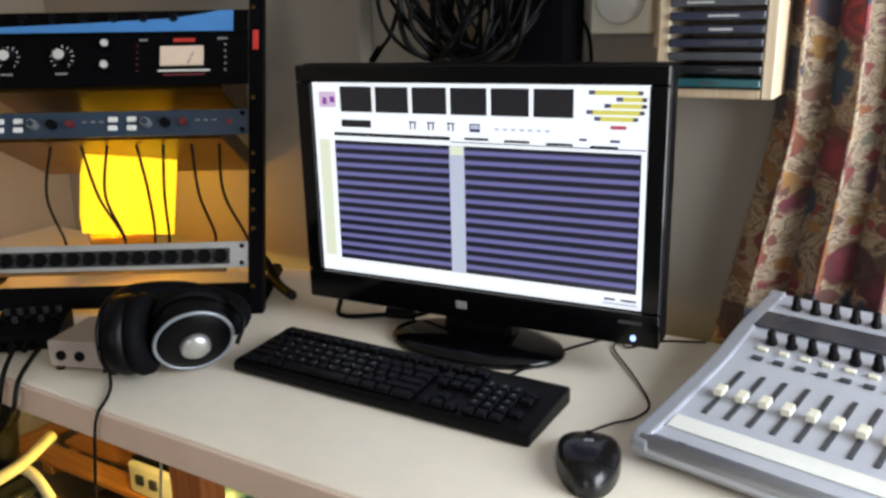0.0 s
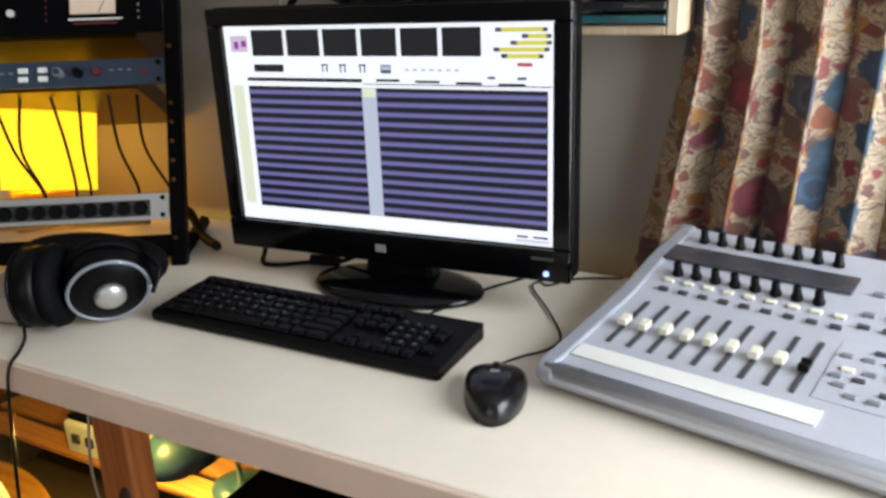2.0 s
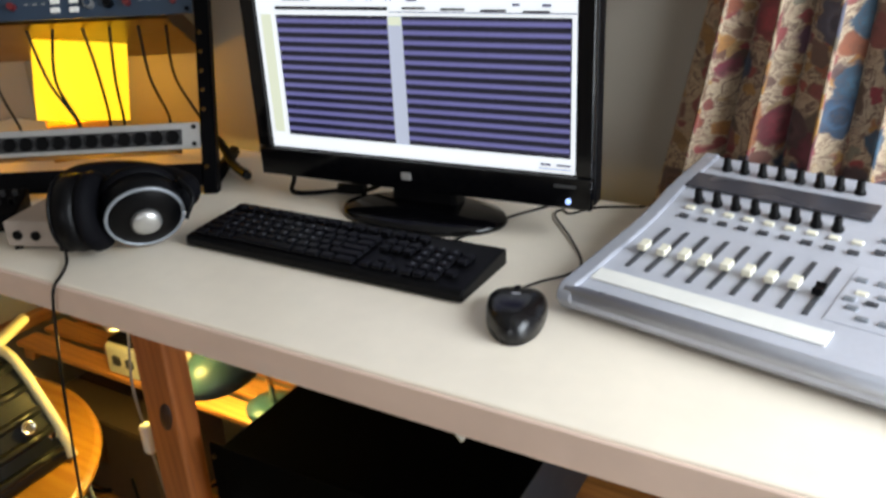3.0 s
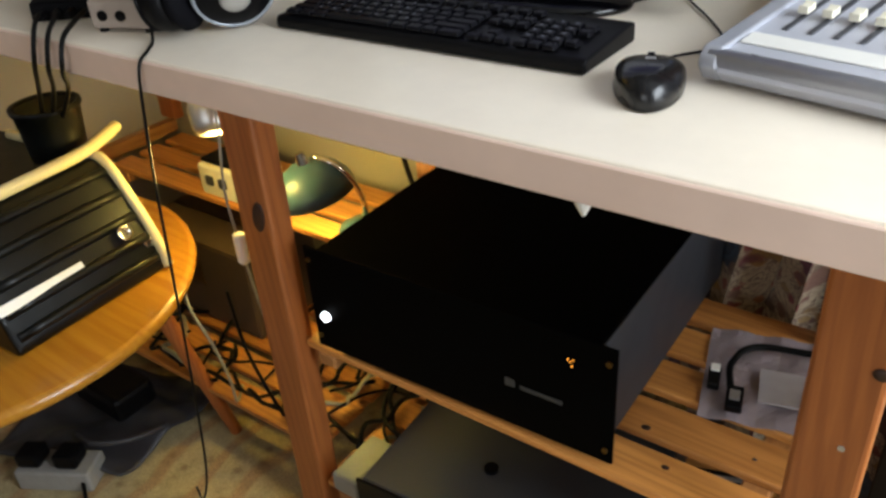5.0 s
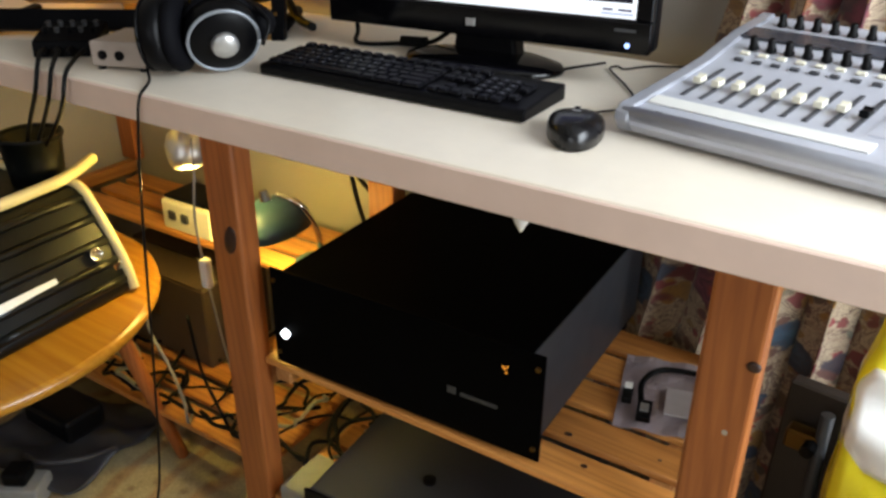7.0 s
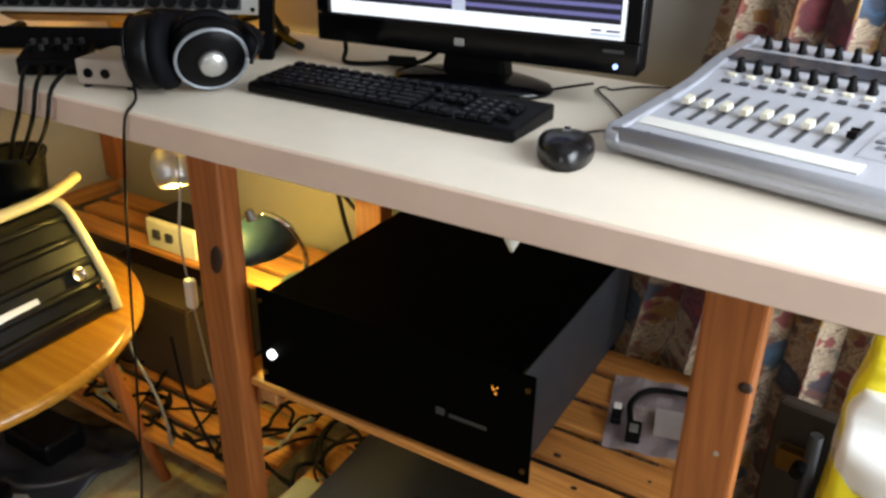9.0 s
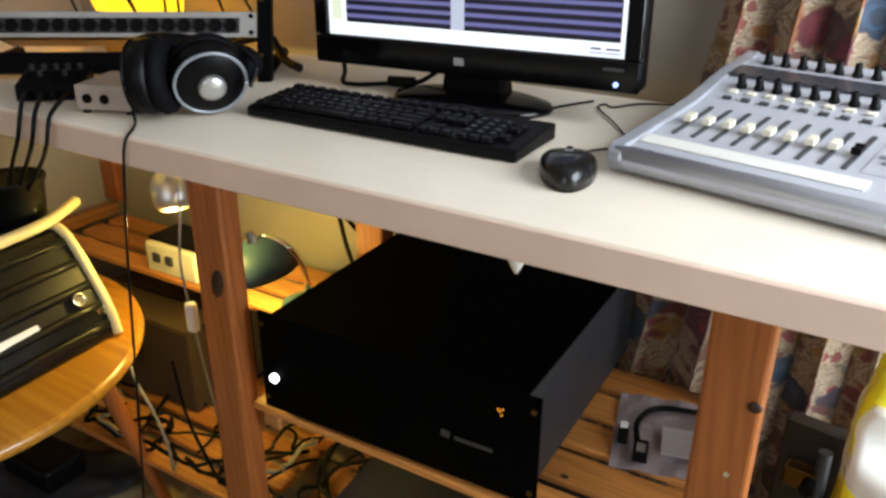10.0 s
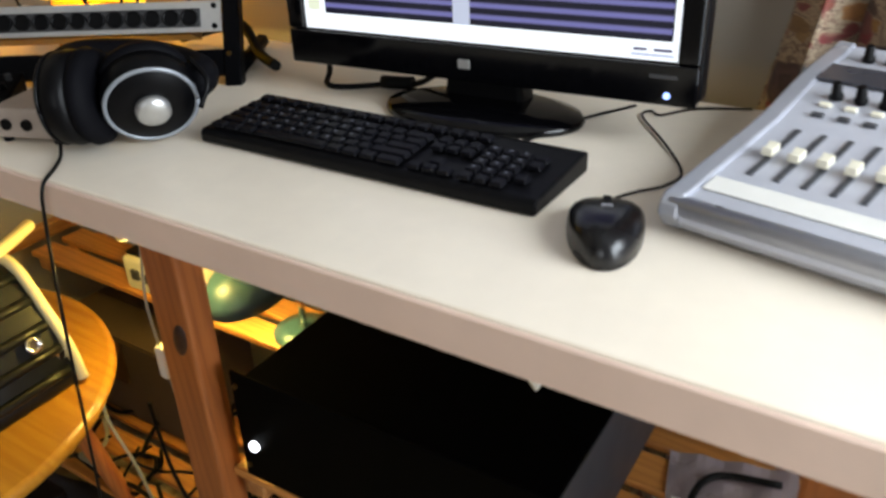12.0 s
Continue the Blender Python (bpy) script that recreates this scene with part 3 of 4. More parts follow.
part("cable", tube([minv @ Vector((x, y, D + h)) for x, y, h in ((0.572, 0.142, 0.008), (0.570, 0.165, 0.004), (0.584, 0.195, 0.003), (0.603, 0.222, 0.003), (0.606, 0.262, 0.003), (0.565, 0.331, 0.003), (0.512, 0.405, 0.003), (0.514, 0.430, 0.003), (0.530, 0.420, 0.003), (0.56, 0.462, 0.003), (0.62, 0.490, 0.003))], 0.0015), M_CABLE, mouse, "thin black cable")

# mixing console: local x to its right, y to its back
CON = pose(0.630, 0.128, D, 0, 0, -11.5)
console = thing("mixing_console", "silver mixing console with ivory faders and blank label strip", "mixer", CON)
CW, CL = 0.56, 0.387


def top_z(v):
    """Height of the panel at v metres from the front edge."""
    s = min(1, max(0, (v - 0.17) / 0.12))
    return 0.0315 + 0.125 * v + 0.012 * s * s * (3 - 2 * s)


def slope_at(v):
    return math.degrees(math.atan((top_z(v + 0.004) - top_z(v - 0.004)) / 0.008))


side = [(0.012, 0.004), (CL, 0.004), (CL, top_z(CL) - 0.02), (CL - 0.02, top_z(CL))]
side += [(v, top_z(v)) for v in (0.34, 0.30, 0.28, 0.25, 0.22, 0.19, 0.16, 0.08, 0.03)] + [(0.012, 0.034), (0.002, 0.026), (0.0, 0.016)]
part("body", prism(side, 0.016, CW - 0.016, "x"), M_SILVER, console)
rail = [(p[0] - 0.003 if p[0] < 0.1 else p[0] + 0.002, p[1] + (0.004 if p[1] > 0.01 else 0)) for p in side]
part("side_cheek", prism(rail, -0.004, 0.0158, "x", 0.003), M_SILVER2, console, "rounded metallic side cheek")
part("side_cheek", prism(rail, CW - 0.0158, CW + 0.004, "x", 0.003), M_SILVER2, console)
part("bottom_tray", box((CW / 2, CL / 2 + 0.006, 0.006), (CW - 0.04, CL - 0.03, 0.012), 0.003), M_SLOT, console)
part("front_lip", tube([(0.004, 0.009, 0.026), (CW / 2, 0.009, 0.026), (CW - 0.004, 0.009, 0.026)], 0.010, 12, 0), M_SILVER2, console)


def plate(name, x0, v0, x1, v1, material, lift, label="", thick=0.002, parent=None, bevel=0.0004):
    vm = (v0 + v1) / 2
    m = pose((x0 + x1) / 2, vm, top_z(vm) + lift, slope_at(vm))
    return part(name, box((0, 0, 0), (x1 - x0, v1 - v0, thick), bevel), material, parent or console, label, m)


plate("label_strip", 0.018, 0.0335, 0.269, 0.058, M_WHITE, 0.0012, "blank white writing strip")
plate("display_band", 0.014, 0.269, 0.238, 0.310, M_BAND, 0.002, "smoked dark display band", 0.003)
knob_me = mesh_of("knob", lathe(((0.0068, 0), (0.0068, 0.004), (0.0052, 0.006), (0.0046, 0.0165), (0.0036, 0.018)), 16), M_BLACK)
cap_bm = prism(((-0.0085, 0.0), (0.0085, 0.0), (0.0075, 0.0085), (0.003, 0.0062), (-0.003, 0.0062), (-0.0075, 0.0085)), -0.0054, 0.0054, "x", 0.001)
cap_me = mesh_of("cap", cap_bm, M_IVORY)
cap_black = cap_me.copy()
cap_black.materials[0] = M_BLACK
btn_bm = box((0, 0, 0.002), (0.012, 0.0065, 0.004), 0.001)
btn_ivory = mesh_of("button", btn_bm, M_IVORY)
btn_dark = btn_ivory.copy()
btn_dark.materials[0] = M_SLOT
btn_grey = btn_ivory.copy()
btn_grey.materials[0] = M_RIM


def on_panel(name, me, x, v, parent=None):
    return part(name, me, None, parent or console, m=pose(x, v, top_z(v), slope_at(v)))


for k in range(9):
    x = 0.040 + 0.0244 * k
    slot = plate("fader_slot", x - 0.0030, 0.075, x + 0.0030, 0.177, M_SLOT, 0.0006, parent=console)
    v = (0.116, 0.115, 0.117, 0.116, 0.118, 0.117, 0.116, 0.118, 0.116)[k]
    on_panel("fader_cap", cap_black if k == 8 else cap_me, x, v).location.z += 0.004
    on_panel("button", btn_ivory, x + 0.003, 0.227)
    on_panel("button", btn_dark, x + 0.004, 0.208)
    if k < 8:
        on_panel("encoder_knob", knob_me, 0.046 + 0.0236 * k, 0.244)
        on_panel("trim_knob", knob_me, 0.041 + 0.0236 * k, 0.337)
plate("touch_panel", 0.252, 0.076, 0.545, 0.190, M_SILVER, 0.0002, "brushed control section")
for r, v in enumerate((0.091, 0.106, 0.121, 0.136, 0.161, 0.178)):
    for c in range(9):
        x = 0.263 + 0.0205 * c + (0.007 if r % 2 else 0.0)
        if (c * 7 + r * 3) % 5 != 0:
            on_panel("button", btn_ivory if (c * 2 + r) % 7 == 3 else btn_grey if (c + r) % 3 else btn_dark, x, v)
for c in range(10):
    for v in (0.218, 0.240, 0.281):
        on_panel("button", btn_grey if v > 0.23 else btn_dark, 0.264 + 0.024 * c, v)

# ---- the tilted equipment rack ----
th, ta = radians(32.4), radians(23.1)
dx, dback = Vector((math.cos(th), math.sin(th), 0)), Vector((-math.sin(th), math.cos(th), 0))
dup = Vector((0, 0, math.cos(ta))) + dback * math.sin(ta)
dy = dup.cross(dx)
RACK = Matrix.Translation((-0.0335, 0.2825, D + 0.001)) @ Matrix((dx, dy, dup)).transposed().to_4x4()
rinv = RACK.inverted()
rack = thing("equipment_rack", "black steel desktop rack frame tilted back on slanted feet", "rack", RACK)
for x in (-0.013, -0.519):
    up = bmesh.new()
    add_box(up, (x, 0.012, 0.292), (0.024, 0.026, 0.584), 0.002)
    post = part("upright", up, M_RACKBLK, rack)
    hole = mesh_of("hole", cyl((0, 0.0, 0), (0, -0.0016, 0), 0.0035, n=10), M_CHASSIS)
    for k in range(16):
        if not any(lo - 0.004 < 0.045 + 0.0317 * k < hi for lo, hi in ((0.07, 0.12), (0.298, 0.345), (0.383, 0.52))):
            part("rail_hole", hole, None, post, m=pose(x - 0.004 * (1 if x > -0.1 else -1), -0.0008, 0.045 + 0.0317 * k))
    base_p = RACK @ Vector((x, 0.012, 0.0))
    back_p = base_p + dback * 0.20
    foot_b = bmesh.new()
    a, b_ = rinv @ Vector((base_p.x, base_p.y, D + 0.012)), rinv @ Vector((back_p.x, back_p.y, D + 0.012))
    add_tube(foot_b, [a, (a + b_) / 2, b_], 0.012, 6, 0)
    part("foot_bar", foot_b, M_RACKBLK, rack)
part("tag", box((-0.013, -0.003, 0.462), (0.010, 0.004, 0.034), 0.001), M_RED, rack, "red plastic tag")
part("cross_bar", box((-0.266, 0.012, 0.034), (0.482, 0.02, 0.036), 0.002), M_RACKBLK, rack)
part("top_bar", box((-0.266, 0.014, 0.572), (0.482, 0.02, 0.02), 0.002), M_RACKBLK, rack)


def rack_unit(name, label, z0, z1, panel, depth):
    """A 19 inch unit: front panel with ears, and its chassis behind."""
    t = thing(name, label, "rack unit", RACK)
    part("front_panel", box((-0.266, -0.0025, (z0 + z1) / 2), (0.482, 0.004, z1 - z0 - 0.001), 0.0006), panel, t)
    part("chassis", box((-0.277, depth / 2 + 0.026, (z0 + z1) / 2), (0.400, depth, z1 - z0 - 0.006), 0.001), M_CHASSIS, t, "bare metal chassis")
    for x in (-0.034, -0.498):
        for z in (z0 + 0.008, z1 - 0.008):
            part("screw", cyl((x, -0.0045, z), (x, -0.007, z), 0.004, n=12), M_RACKBLK, t)
    return t


def dial(t, x, z, r, base=M_BLACK, cap=M_CAP, ticks=11):
    k = part("knob", cyl((x, -0.0045, z), (x, -0.018, z), r, r * 0.9, 24), base, t)
    part("cap", cyl((x, -0.018, z), (x, -0.0205, z), r * 0.72, r * 0.66, 24), cap, k, "brushed metal cap")
    for i in range(ticks):
        a = radians(-140 + 280 * i / (ticks - 1))
        part("tick", box((0, 0, 0), (0.0012, 0.0006, 0.004)), M_WHITE, t, m=Matrix.Translation((x + math.sin(a) * r * 1.45, -0.0048, z + math.cos(a) * r * 1.45)) @ Matrix.Rotation(a, 4, "Y"))


def text_bar(t, x, z, w, h=0.003, material=M_GREYCABLE, y=-0.0048):
    part("lettering", box((x, y, z), (w, 0.0005, h)), material, t)


comp = rack_unit("valve_compressor", "black two-unit compressor with knobs and backlit needle meter", 0.385, 0.474, M_RACKBLK, 0.24)
for x in (-0.425, -0.335):
    dial(comp, x, 0.437, 0.0125)
    text_bar(comp, x, 0.408, 0.020)
for z in (0.455, 0.418):
    dial(comp, -0.260, z, 0.009, M_BLACK, M_CAP, 0)
meter = part("meter", box((-0.1355, -0.006, 0.435), (0.072, 0.005, 0.034), 0.001), M_VU, comp, "backlit cream needle meter")
part("needle", box((-0.120, -0.0092, 0.430), (0.001, 0.0008, 0.024), rot=Matrix.Rotation(radians(25), 3, "Y")), M_SLOT, meter)
text_bar(comp, -0.132, 0.410, 0.086, 0.003, M_WHITE)
text_bar(comp, -0.132, 0.403, 0.070, 0.003, M_DARKRED)
text_bar(comp, -0.132, 0.463, 0.036, 0.006, M_RED)
text_bar(comp, -0.200, 0.464, 0.014, 0.003)
text_bar(comp, -0.068, 0.465, 0.016, 0.003)
for k in range(5):
    part("indicator", cyl((-0.063, -0.0045, 0.410 + 0.011 * k), (-0.063, -0.0065, 0.410 + 0.011 * k), 0.0017, n=10), M_GREYCABLE, comp)
    part("indicator", cyl((-0.210, -0.0045, 0.410 + 0.011 * k), (-0.210, -0.0065, 0.410 + 0.011 * k), 0.0014, n=10), M_DARKRED, comp)

blue = rack_unit("blue_processor", "one-unit processor with a blue and black front panel", 0.474, 0.516, M_RACKBLK, 0.16)
sweep = [(-0.49, 0.480)] + [(-0.05, 0.478), (-0.05, 0.514), (-0.075, 0.514)] + [(-0.10 - 0.39 * k / 8, 0.509 - 0.020 * (k / 8) ** 0.5) for k in range(9)]
part("blue_inlay", prism(sweep, -0.0062, -0.0048, "y"), M_BLUE, blue, "blue curved inlay")
for k in range(7):
    part("knob", cyl((-0.15 - 0.05 * k, -0.0045, 0.502), (-0.15 - 0.05 * k, -0.016, 0.502), 0.0075, 0.0065, 18), M_BLACK, blue)

pre = rack_unit("microphone_preamplifier", "slate-blue one-unit preamplifier with white push buttons", 0.298, 0.342, M_NAVY, 0.24)
for g in (-0.2325, -0.4185):
    for cx in (0, 0.031):
        for z in (0.3125, 0.327):
            part("push_button", box((g + cx - 0.015, -0.006, z), (0.015, 0.005, 0.0085), 0.001), M_WHITE, pre)
    dial(pre, g + 0.0415, 0.320, 0.008, M_ALU, M_NAVY, 0)
    part("knob", cyl((g + 0.072, -0.0045, 0.320), (g + 0.072, -0.016, 0.320), 0.008, 0.007, 18), M_BLACK, pre)
    part("knob", cyl((g + 0.1025, -0.0045, 0.320), (g + 0.1025, -0.016, 0.320), 0.006, 0.0055, 18), M_DARKRED, pre, "dark red knob")
    for k in range(3):
        text_bar(pre, g + 0.124 + 0.014 * k, 0.324, 0.007, 0.002)
part("lamp", cyl((-0.056, -0.0045, 0.320), (-0.056, -0.007, 0.320), 0.005, n=14), M_DARKRED, pre, "small red indicator")

patch = rack_unit("patch_bay", "silver patch panel with a row of round black sockets", 0.075, 0.119, M_ALU, 0.05)
part("inlay", box((-0.266, -0.0055, 0.095), (0.425, 0.002, 0.026), 0.0004), M_GREYDEV, patch, "grey socket strip")
for k in range(16):
    s_ = part("socket", lathe(((0.0118, 0), (0.0118, 0.004), (0.0098, 0.005), (0.0098, 0.0015)), 18), M_BLACK, patch, m=pose(-0.068 - 0.0264 * k, -0.006, 0.095, 90))
for k in range(7):
    x = -0.09 - 0.048 * k
    p0 = RACK @ Vector((x, 0.06, 0.31))
    p1 = RACK @ Vector((x + 0.03 * math.sin(3 * k), 0.10, 0.22))
    p2 = Vector((p1.x + 0.03 * math.cos(5 * k), p1.y + 0.02, 0.96))
    p3 = RACK @ Vector((x + 0.02 * math.cos(4 * k), 0.075, 0.10))
    solo("patch_cable", tube([p0, p1, p2, p3], 0.0026), M_CABLE, "black cable hanging behind the rack", "cable", group="cables behind the rack")

strap_pts = [RACK @ Vector(p) for p in ((-0.50, -0.03, 0.30), (-0.455, -0.035, 0.285), (-0.432, -0.035, 0.25), (-0.445, -0.035, 0.205), (-0.50, -0.03, 0.17))]
solo("hanging_strap", tube(strap_pts, 0.009, 8), M_CABLE, "thick black strap looped from the rack", "strap")

# table lamp behind the rack
lamp = thing("table_lamp", "lit table lamp with yellow square shade and wooden base", "lamp", pose(-0.475, 0.365, D, 0, 0, 56))
part("base", box((0, 0, 0.036), (0.115, 0.115, 0.072), 0.005, seg=2), M_BEECH, lamp, "square wooden base")
part("stem", cyl((0, 0, 0.072), (0, 0, 0.14), 0.008), M_BEECH, lamp)
shade = bmesh.new()
w, z0, z1 = 0.080, 0.080, 0.225
ring = [[shade.verts.new((sx * r, sy * r, z)) for sx, sy in ((1, 1), (-1, 1), (-1, -1), (1, -1))] for r, z in ((w, z0), (w, z1), (w - 0.003, z1), (w - 0.003, z0))]
for i in range(4):
    for k in range(4):
        shade.faces.new((ring[i][k], ring[i][(k + 1) % 4], ring[(i + 1) % 4][(k + 1) % 4], ring[(i + 1) % 4][k]))
part("shade", shade, M_SHADE, lamp, "glowing yellow fabric shade", pose(0, 0, 0, 0, 8, 0)).visible_shadow = False

# headphones
HP = pose(0.0, 0.04, D + 0.002)
hp = thing("headphones", "large black closed headphones with silver rims on the desk", "headphones", HP)


def ear_cup(p, axis, rim_paint):
    m = Matrix.Translation(p) @ Vector(axis).to_track_quat("Z", "Y").to_matrix().to_4x4() @ Matrix.Diagonal((1.04, 1.04, 0.86, 1))
    cup = part("ear_cup", lathe(((0.034, -0.030), (0.050, -0.028), (0.052, -0.012), (0.050, 0.004), (0.046, 0.010), (0.030, 0.014), (0.022, 0.016)), 36), M_BLACK, hp, m=m)
    shade_smooth(cup)
    shade_smooth(part("ear_pad", lathe(((0.026, -0.050), (0.040, -0.054), (0.051, -0.046), (0.053, -0.036), (0.049, -0.028), (0.030, -0.028)), 36), M_PAD, cup, "soft black ear pad"))
    rim = bmesh.new()
    add_tube(rim, [(0.0485 * math.cos(a), 0.0485 * math.sin(a), 0.009) for a in (2 * math.pi * k / 40 for k in range(41))], 0.0026, 8, 0)
    part("rim", rim, rim_paint, cup, "thin raised rim")
    part("cap", lathe(((0.0190, 0.012), (0.0190, 0.024), (0.015, 0.029), (0.004, 0.031)), 28), M_ALU, cup, "round silver cap")
    return cup


ear_cup((0.052, 0.022, 0.053), (0.72, -0.50, -0.40), M_RIM)
ear_cup((-0.030, -0.026, 0.058), (-0.86, -0.46, -0.05), M_BLACK)
arc = [(-0.040, -0.020, 0.085), (-0.058, 0.020, 0.088), (-0.035, 0.075, 0.080), (0.015, 0.098, 0.072), (0.062, 0.090, 0.068), (0.078, 0.062, 0.066)]
band = bmesh.new()
add_tube(band, arc, 0.022, 14, 6)
shade_smooth(part("headband", band, M_PAD, hp, "padded black headband"))
part("yoke", tube(((0.080, 0.064, 0.094), (0.108, 0.060, 0.074), (0.108, 0.044, 0.046)), 0.003), M_BLACK, hp)
part("cable", tube([HP.inverted() @ Vector(p) for p in ((-0.052, 0.012, 0.930), (-0.048, 0.002, 0.900), (-0.016, -0.022, 0.891), (0.012, -0.05, 0.891), (0.024, -0.074, 0.882), (0.018, -0.079, 0.84), (-0.004, -0.080, 0.71), (-0.028, -0.080, 0.54), (-0.045, -0.082, 0.40), (-0.09, -0.08, 0.15), (-0.17, -0.06, 0.0), (-0.24, -0.03, FLOOR + 0.006))], 0.0021), M_CABLE, hp, "long black cable hanging over the desk edge")

# small boxes at the desk's end
di = thing("headphone_amplifier", "small silver box with two front sockets", "audio box", pose(-0.100, 0.0, D, 0, 0, 20))
part("case", box((0, 0.045, 0.023), (0.098, 0.10, 0.038), 0.004, seg=2), M_BEIGE, di)
for x in (-0.028, 0.0):
    part("socket", cyl((x, -0.004, 0.022), (x, -0.008, 0.022), 0.007), M_BLACK, di)
for x in (-0.035, 0.035):
    part("rubber_foot", cyl((x, 0.0, 0), (x, 0.0, 0.004), 0.006), M_BLACK, di)
sm = thing("compact_mixer", "small black compact mixer with cables plugged in at its front", "mixer", pose(-0.262, 0.030, D, 0, 0, 40) @ Matrix.Diagonal((0.66, 0.72, 0.66, 1)))
part("case", prism(((-0.06, 0.002), (0.06, 0.002), (0.06, 0.062), (-0.055, 0.040)), -0.075, 0.075, "x", 0.004), M_RACKBLK, sm)
for k in range(5):
    part("knob", cyl((-0.056 + 0.028 * k, -0.005, 0.046), (-0.056 + 0.028 * k, -0.008, 0.062), 0.006), M_GREYDEV if k % 2 else M_BLACK, sm)
    part("knob", cyl((-0.056 + 0.028 * k, 0.030, 0.054), (-0.056 + 0.028 * k, 0.027, 0.069), 0.006), M_GREYDEV, sm)
for k in range(3):
    part("plug", cyl((-0.045 + 0.03 * k, -0.060, 0.022), (-0.045 + 0.03 * k, -0.092, 0.018), 0.007), M_BLACK, sm)
for k, (x, y) in enumerate(((-0.246, -0.036), (-0.226, -0.018), (-0.198, 0.006))):
    a = Vector((x, y, D + 0.016))
    edge = Vector((-0.206 + 0.034 * k, -0.078, 0.0))
    solo("signal_cable", tube([a, (a + Vector((edge.x, -0.07, D + 0.012))) / 2, Vector((edge.x, edge.y + 0.006, D + 0.003)), Vector((edge.x - 0.006, edge.y - 0.003, 0.85)), Vector((-0.33 + 0.02 * k, -0.03 + 0.012 * k, 0.775)), Vector((-0.448 + 0.014 * k, 0.015 + 0.006 * k, 0.675))], 0.0034), M_CABLE, "black signal cable hanging from the desk into a pot", "cable", group="signal cables")
solo("monitor_cable", tube([(0.26, 0.36, 0.93), (0.21, 0.37, 0.90), (0.16, 0.365, D + 0.006), (0.09, 0.33, D + 0.004), (0.065, 0.36, D + 0.02), (0.06, 0.36, 0.96)], 0.004), M_CABLE, "black cable curling on the desk behind the monitor", "cable")
solo("power_lead", tube([(-0.02, 0.34, D + 0.016), (-0.08, 0.37, D + 0.02), (-0.14, 0.40, D + 0.05), (-0.20, 0.41, D + 0.04), (-0.30, 0.41, D + 0.012)], 0.008), M_CABLE, "thick black lead behind the rack foot", "cable")
plug_m = bmesh.new()
add_tube(plug_m, [(0.155, 0.362, D + 0.010), (0.18, 0.368, D + 0.010), (0.20, 0.372, D + 0.011)], 0.009, 10, 2)
solo("cable_plug", plug_m, M_CABLE, "moulded black plug lying on the desk", "plug")
solo("keyboard_cable", tube([(0.42, 0.222, D + 0.018), (0.425, 0.25, D + 0.006), (0.45, 0.36, D + 0.003), (0.49, 0.44, D + 0.003)], 0.002), M_CABLE, "thin black keyboard cable", "cable")

# ---- on the wall ----
cd = thing("compact_disc_rack", "pale wooden wall rack holding a stack of discs", "CD rack", pose(0.548, 0.480, 1.236))
part("side_panel", box((0.126, 0.055, 0.35), (0.016, 0.128, 0.70), 0.002), M_CDWOOD, cd)
part("side_panel", box((-0.008, 0.055, 0.35), (0.016, 0.128, 0.70), 0.002), M_CDWOOD, cd)
part("bottom_panel", box((0.059, 0.055, 0.006), (0.118, 0.128, 0.012), 0.002), M_CDWOOD, cd)
part("back_panel", box((0.059, 0.114, 0.35), (0.118, 0.008, 0.70)), M_CDWOOD, cd)
part("back_board", box((-0.020, 0.1165, 0.56), (0.075, 0.004, 1.0)), M_CDWOOD, cd)
rnd = random.Random(4)
tints = [(0.012, 0.012, 0.014), (0.05, 0.05, 0.055), (0.02, 0.022, 0.04), (0.09, 0.085, 0.085), (0.06, 0.012, 0.014), (0.14, 0.05, 0.05), (0.02, 0.08, 0.09)]
cdm = [plain("disc_case_%s" % n, c, 0.2, vary=0.2, grain=30, relief=0) for n, c in zip(("black", "grey", "ink", "silver", "brown", "copper", "cyan"), tints)]
for k in range(28):
    z = 0.014 + 0.0167 * k
    mt = cdm[6] if k == 0 else rnd.choice(cdm[:6])
    case = solo("disc_case", box((0, 0, 0), (0.117, 0.118, 0.0100), 0.0008), mt, "plastic disc case lying flat in the wall rack", "CD case", pose(0.548 + 0.059, 0.480 + 0.046 + rnd.uniform(-0.004, 0.004), 1.236 + z + 0.006), "discs in the rack")
    w = rnd.uniform(0.02, 0.05)
    part("spine_text", box((rnd.uniform(-0.025, 0.025), -0.0593, 0), (w, 0.0006, 0.003)), rnd.choice((M_GREYDEV, M_GREYDEV, M_ALU)), case)

therm = thing("wall_thermostat", "cream room thermostat with a round dial on the wall", "thermostat", pose(0.448, Y1, 1.316))
part("housing", box((0, -0.018, 0.045), (0.092, 0.036, 0.090), 0.004, seg=2), M_IVORY, therm)
part("dial", lathe(((0.036, 0), (0.036, 0.010), (0.032, 0.014), (0.008, 0.015)), 32), M_WHITE, therm, "round white dial", pose(0, -0.036, 0.050, 90))
solo("thermostat_cable", tube([(0.355, Y1 - 0.006, 1.45), (0.366, Y1 - 0.006, 1.36), (0.390, Y1 - 0.006, 1.31), (0.397, Y1 - 0.006, 1.22)], 0.003), M_CABLE, "thin black cable down the wall", "cable")

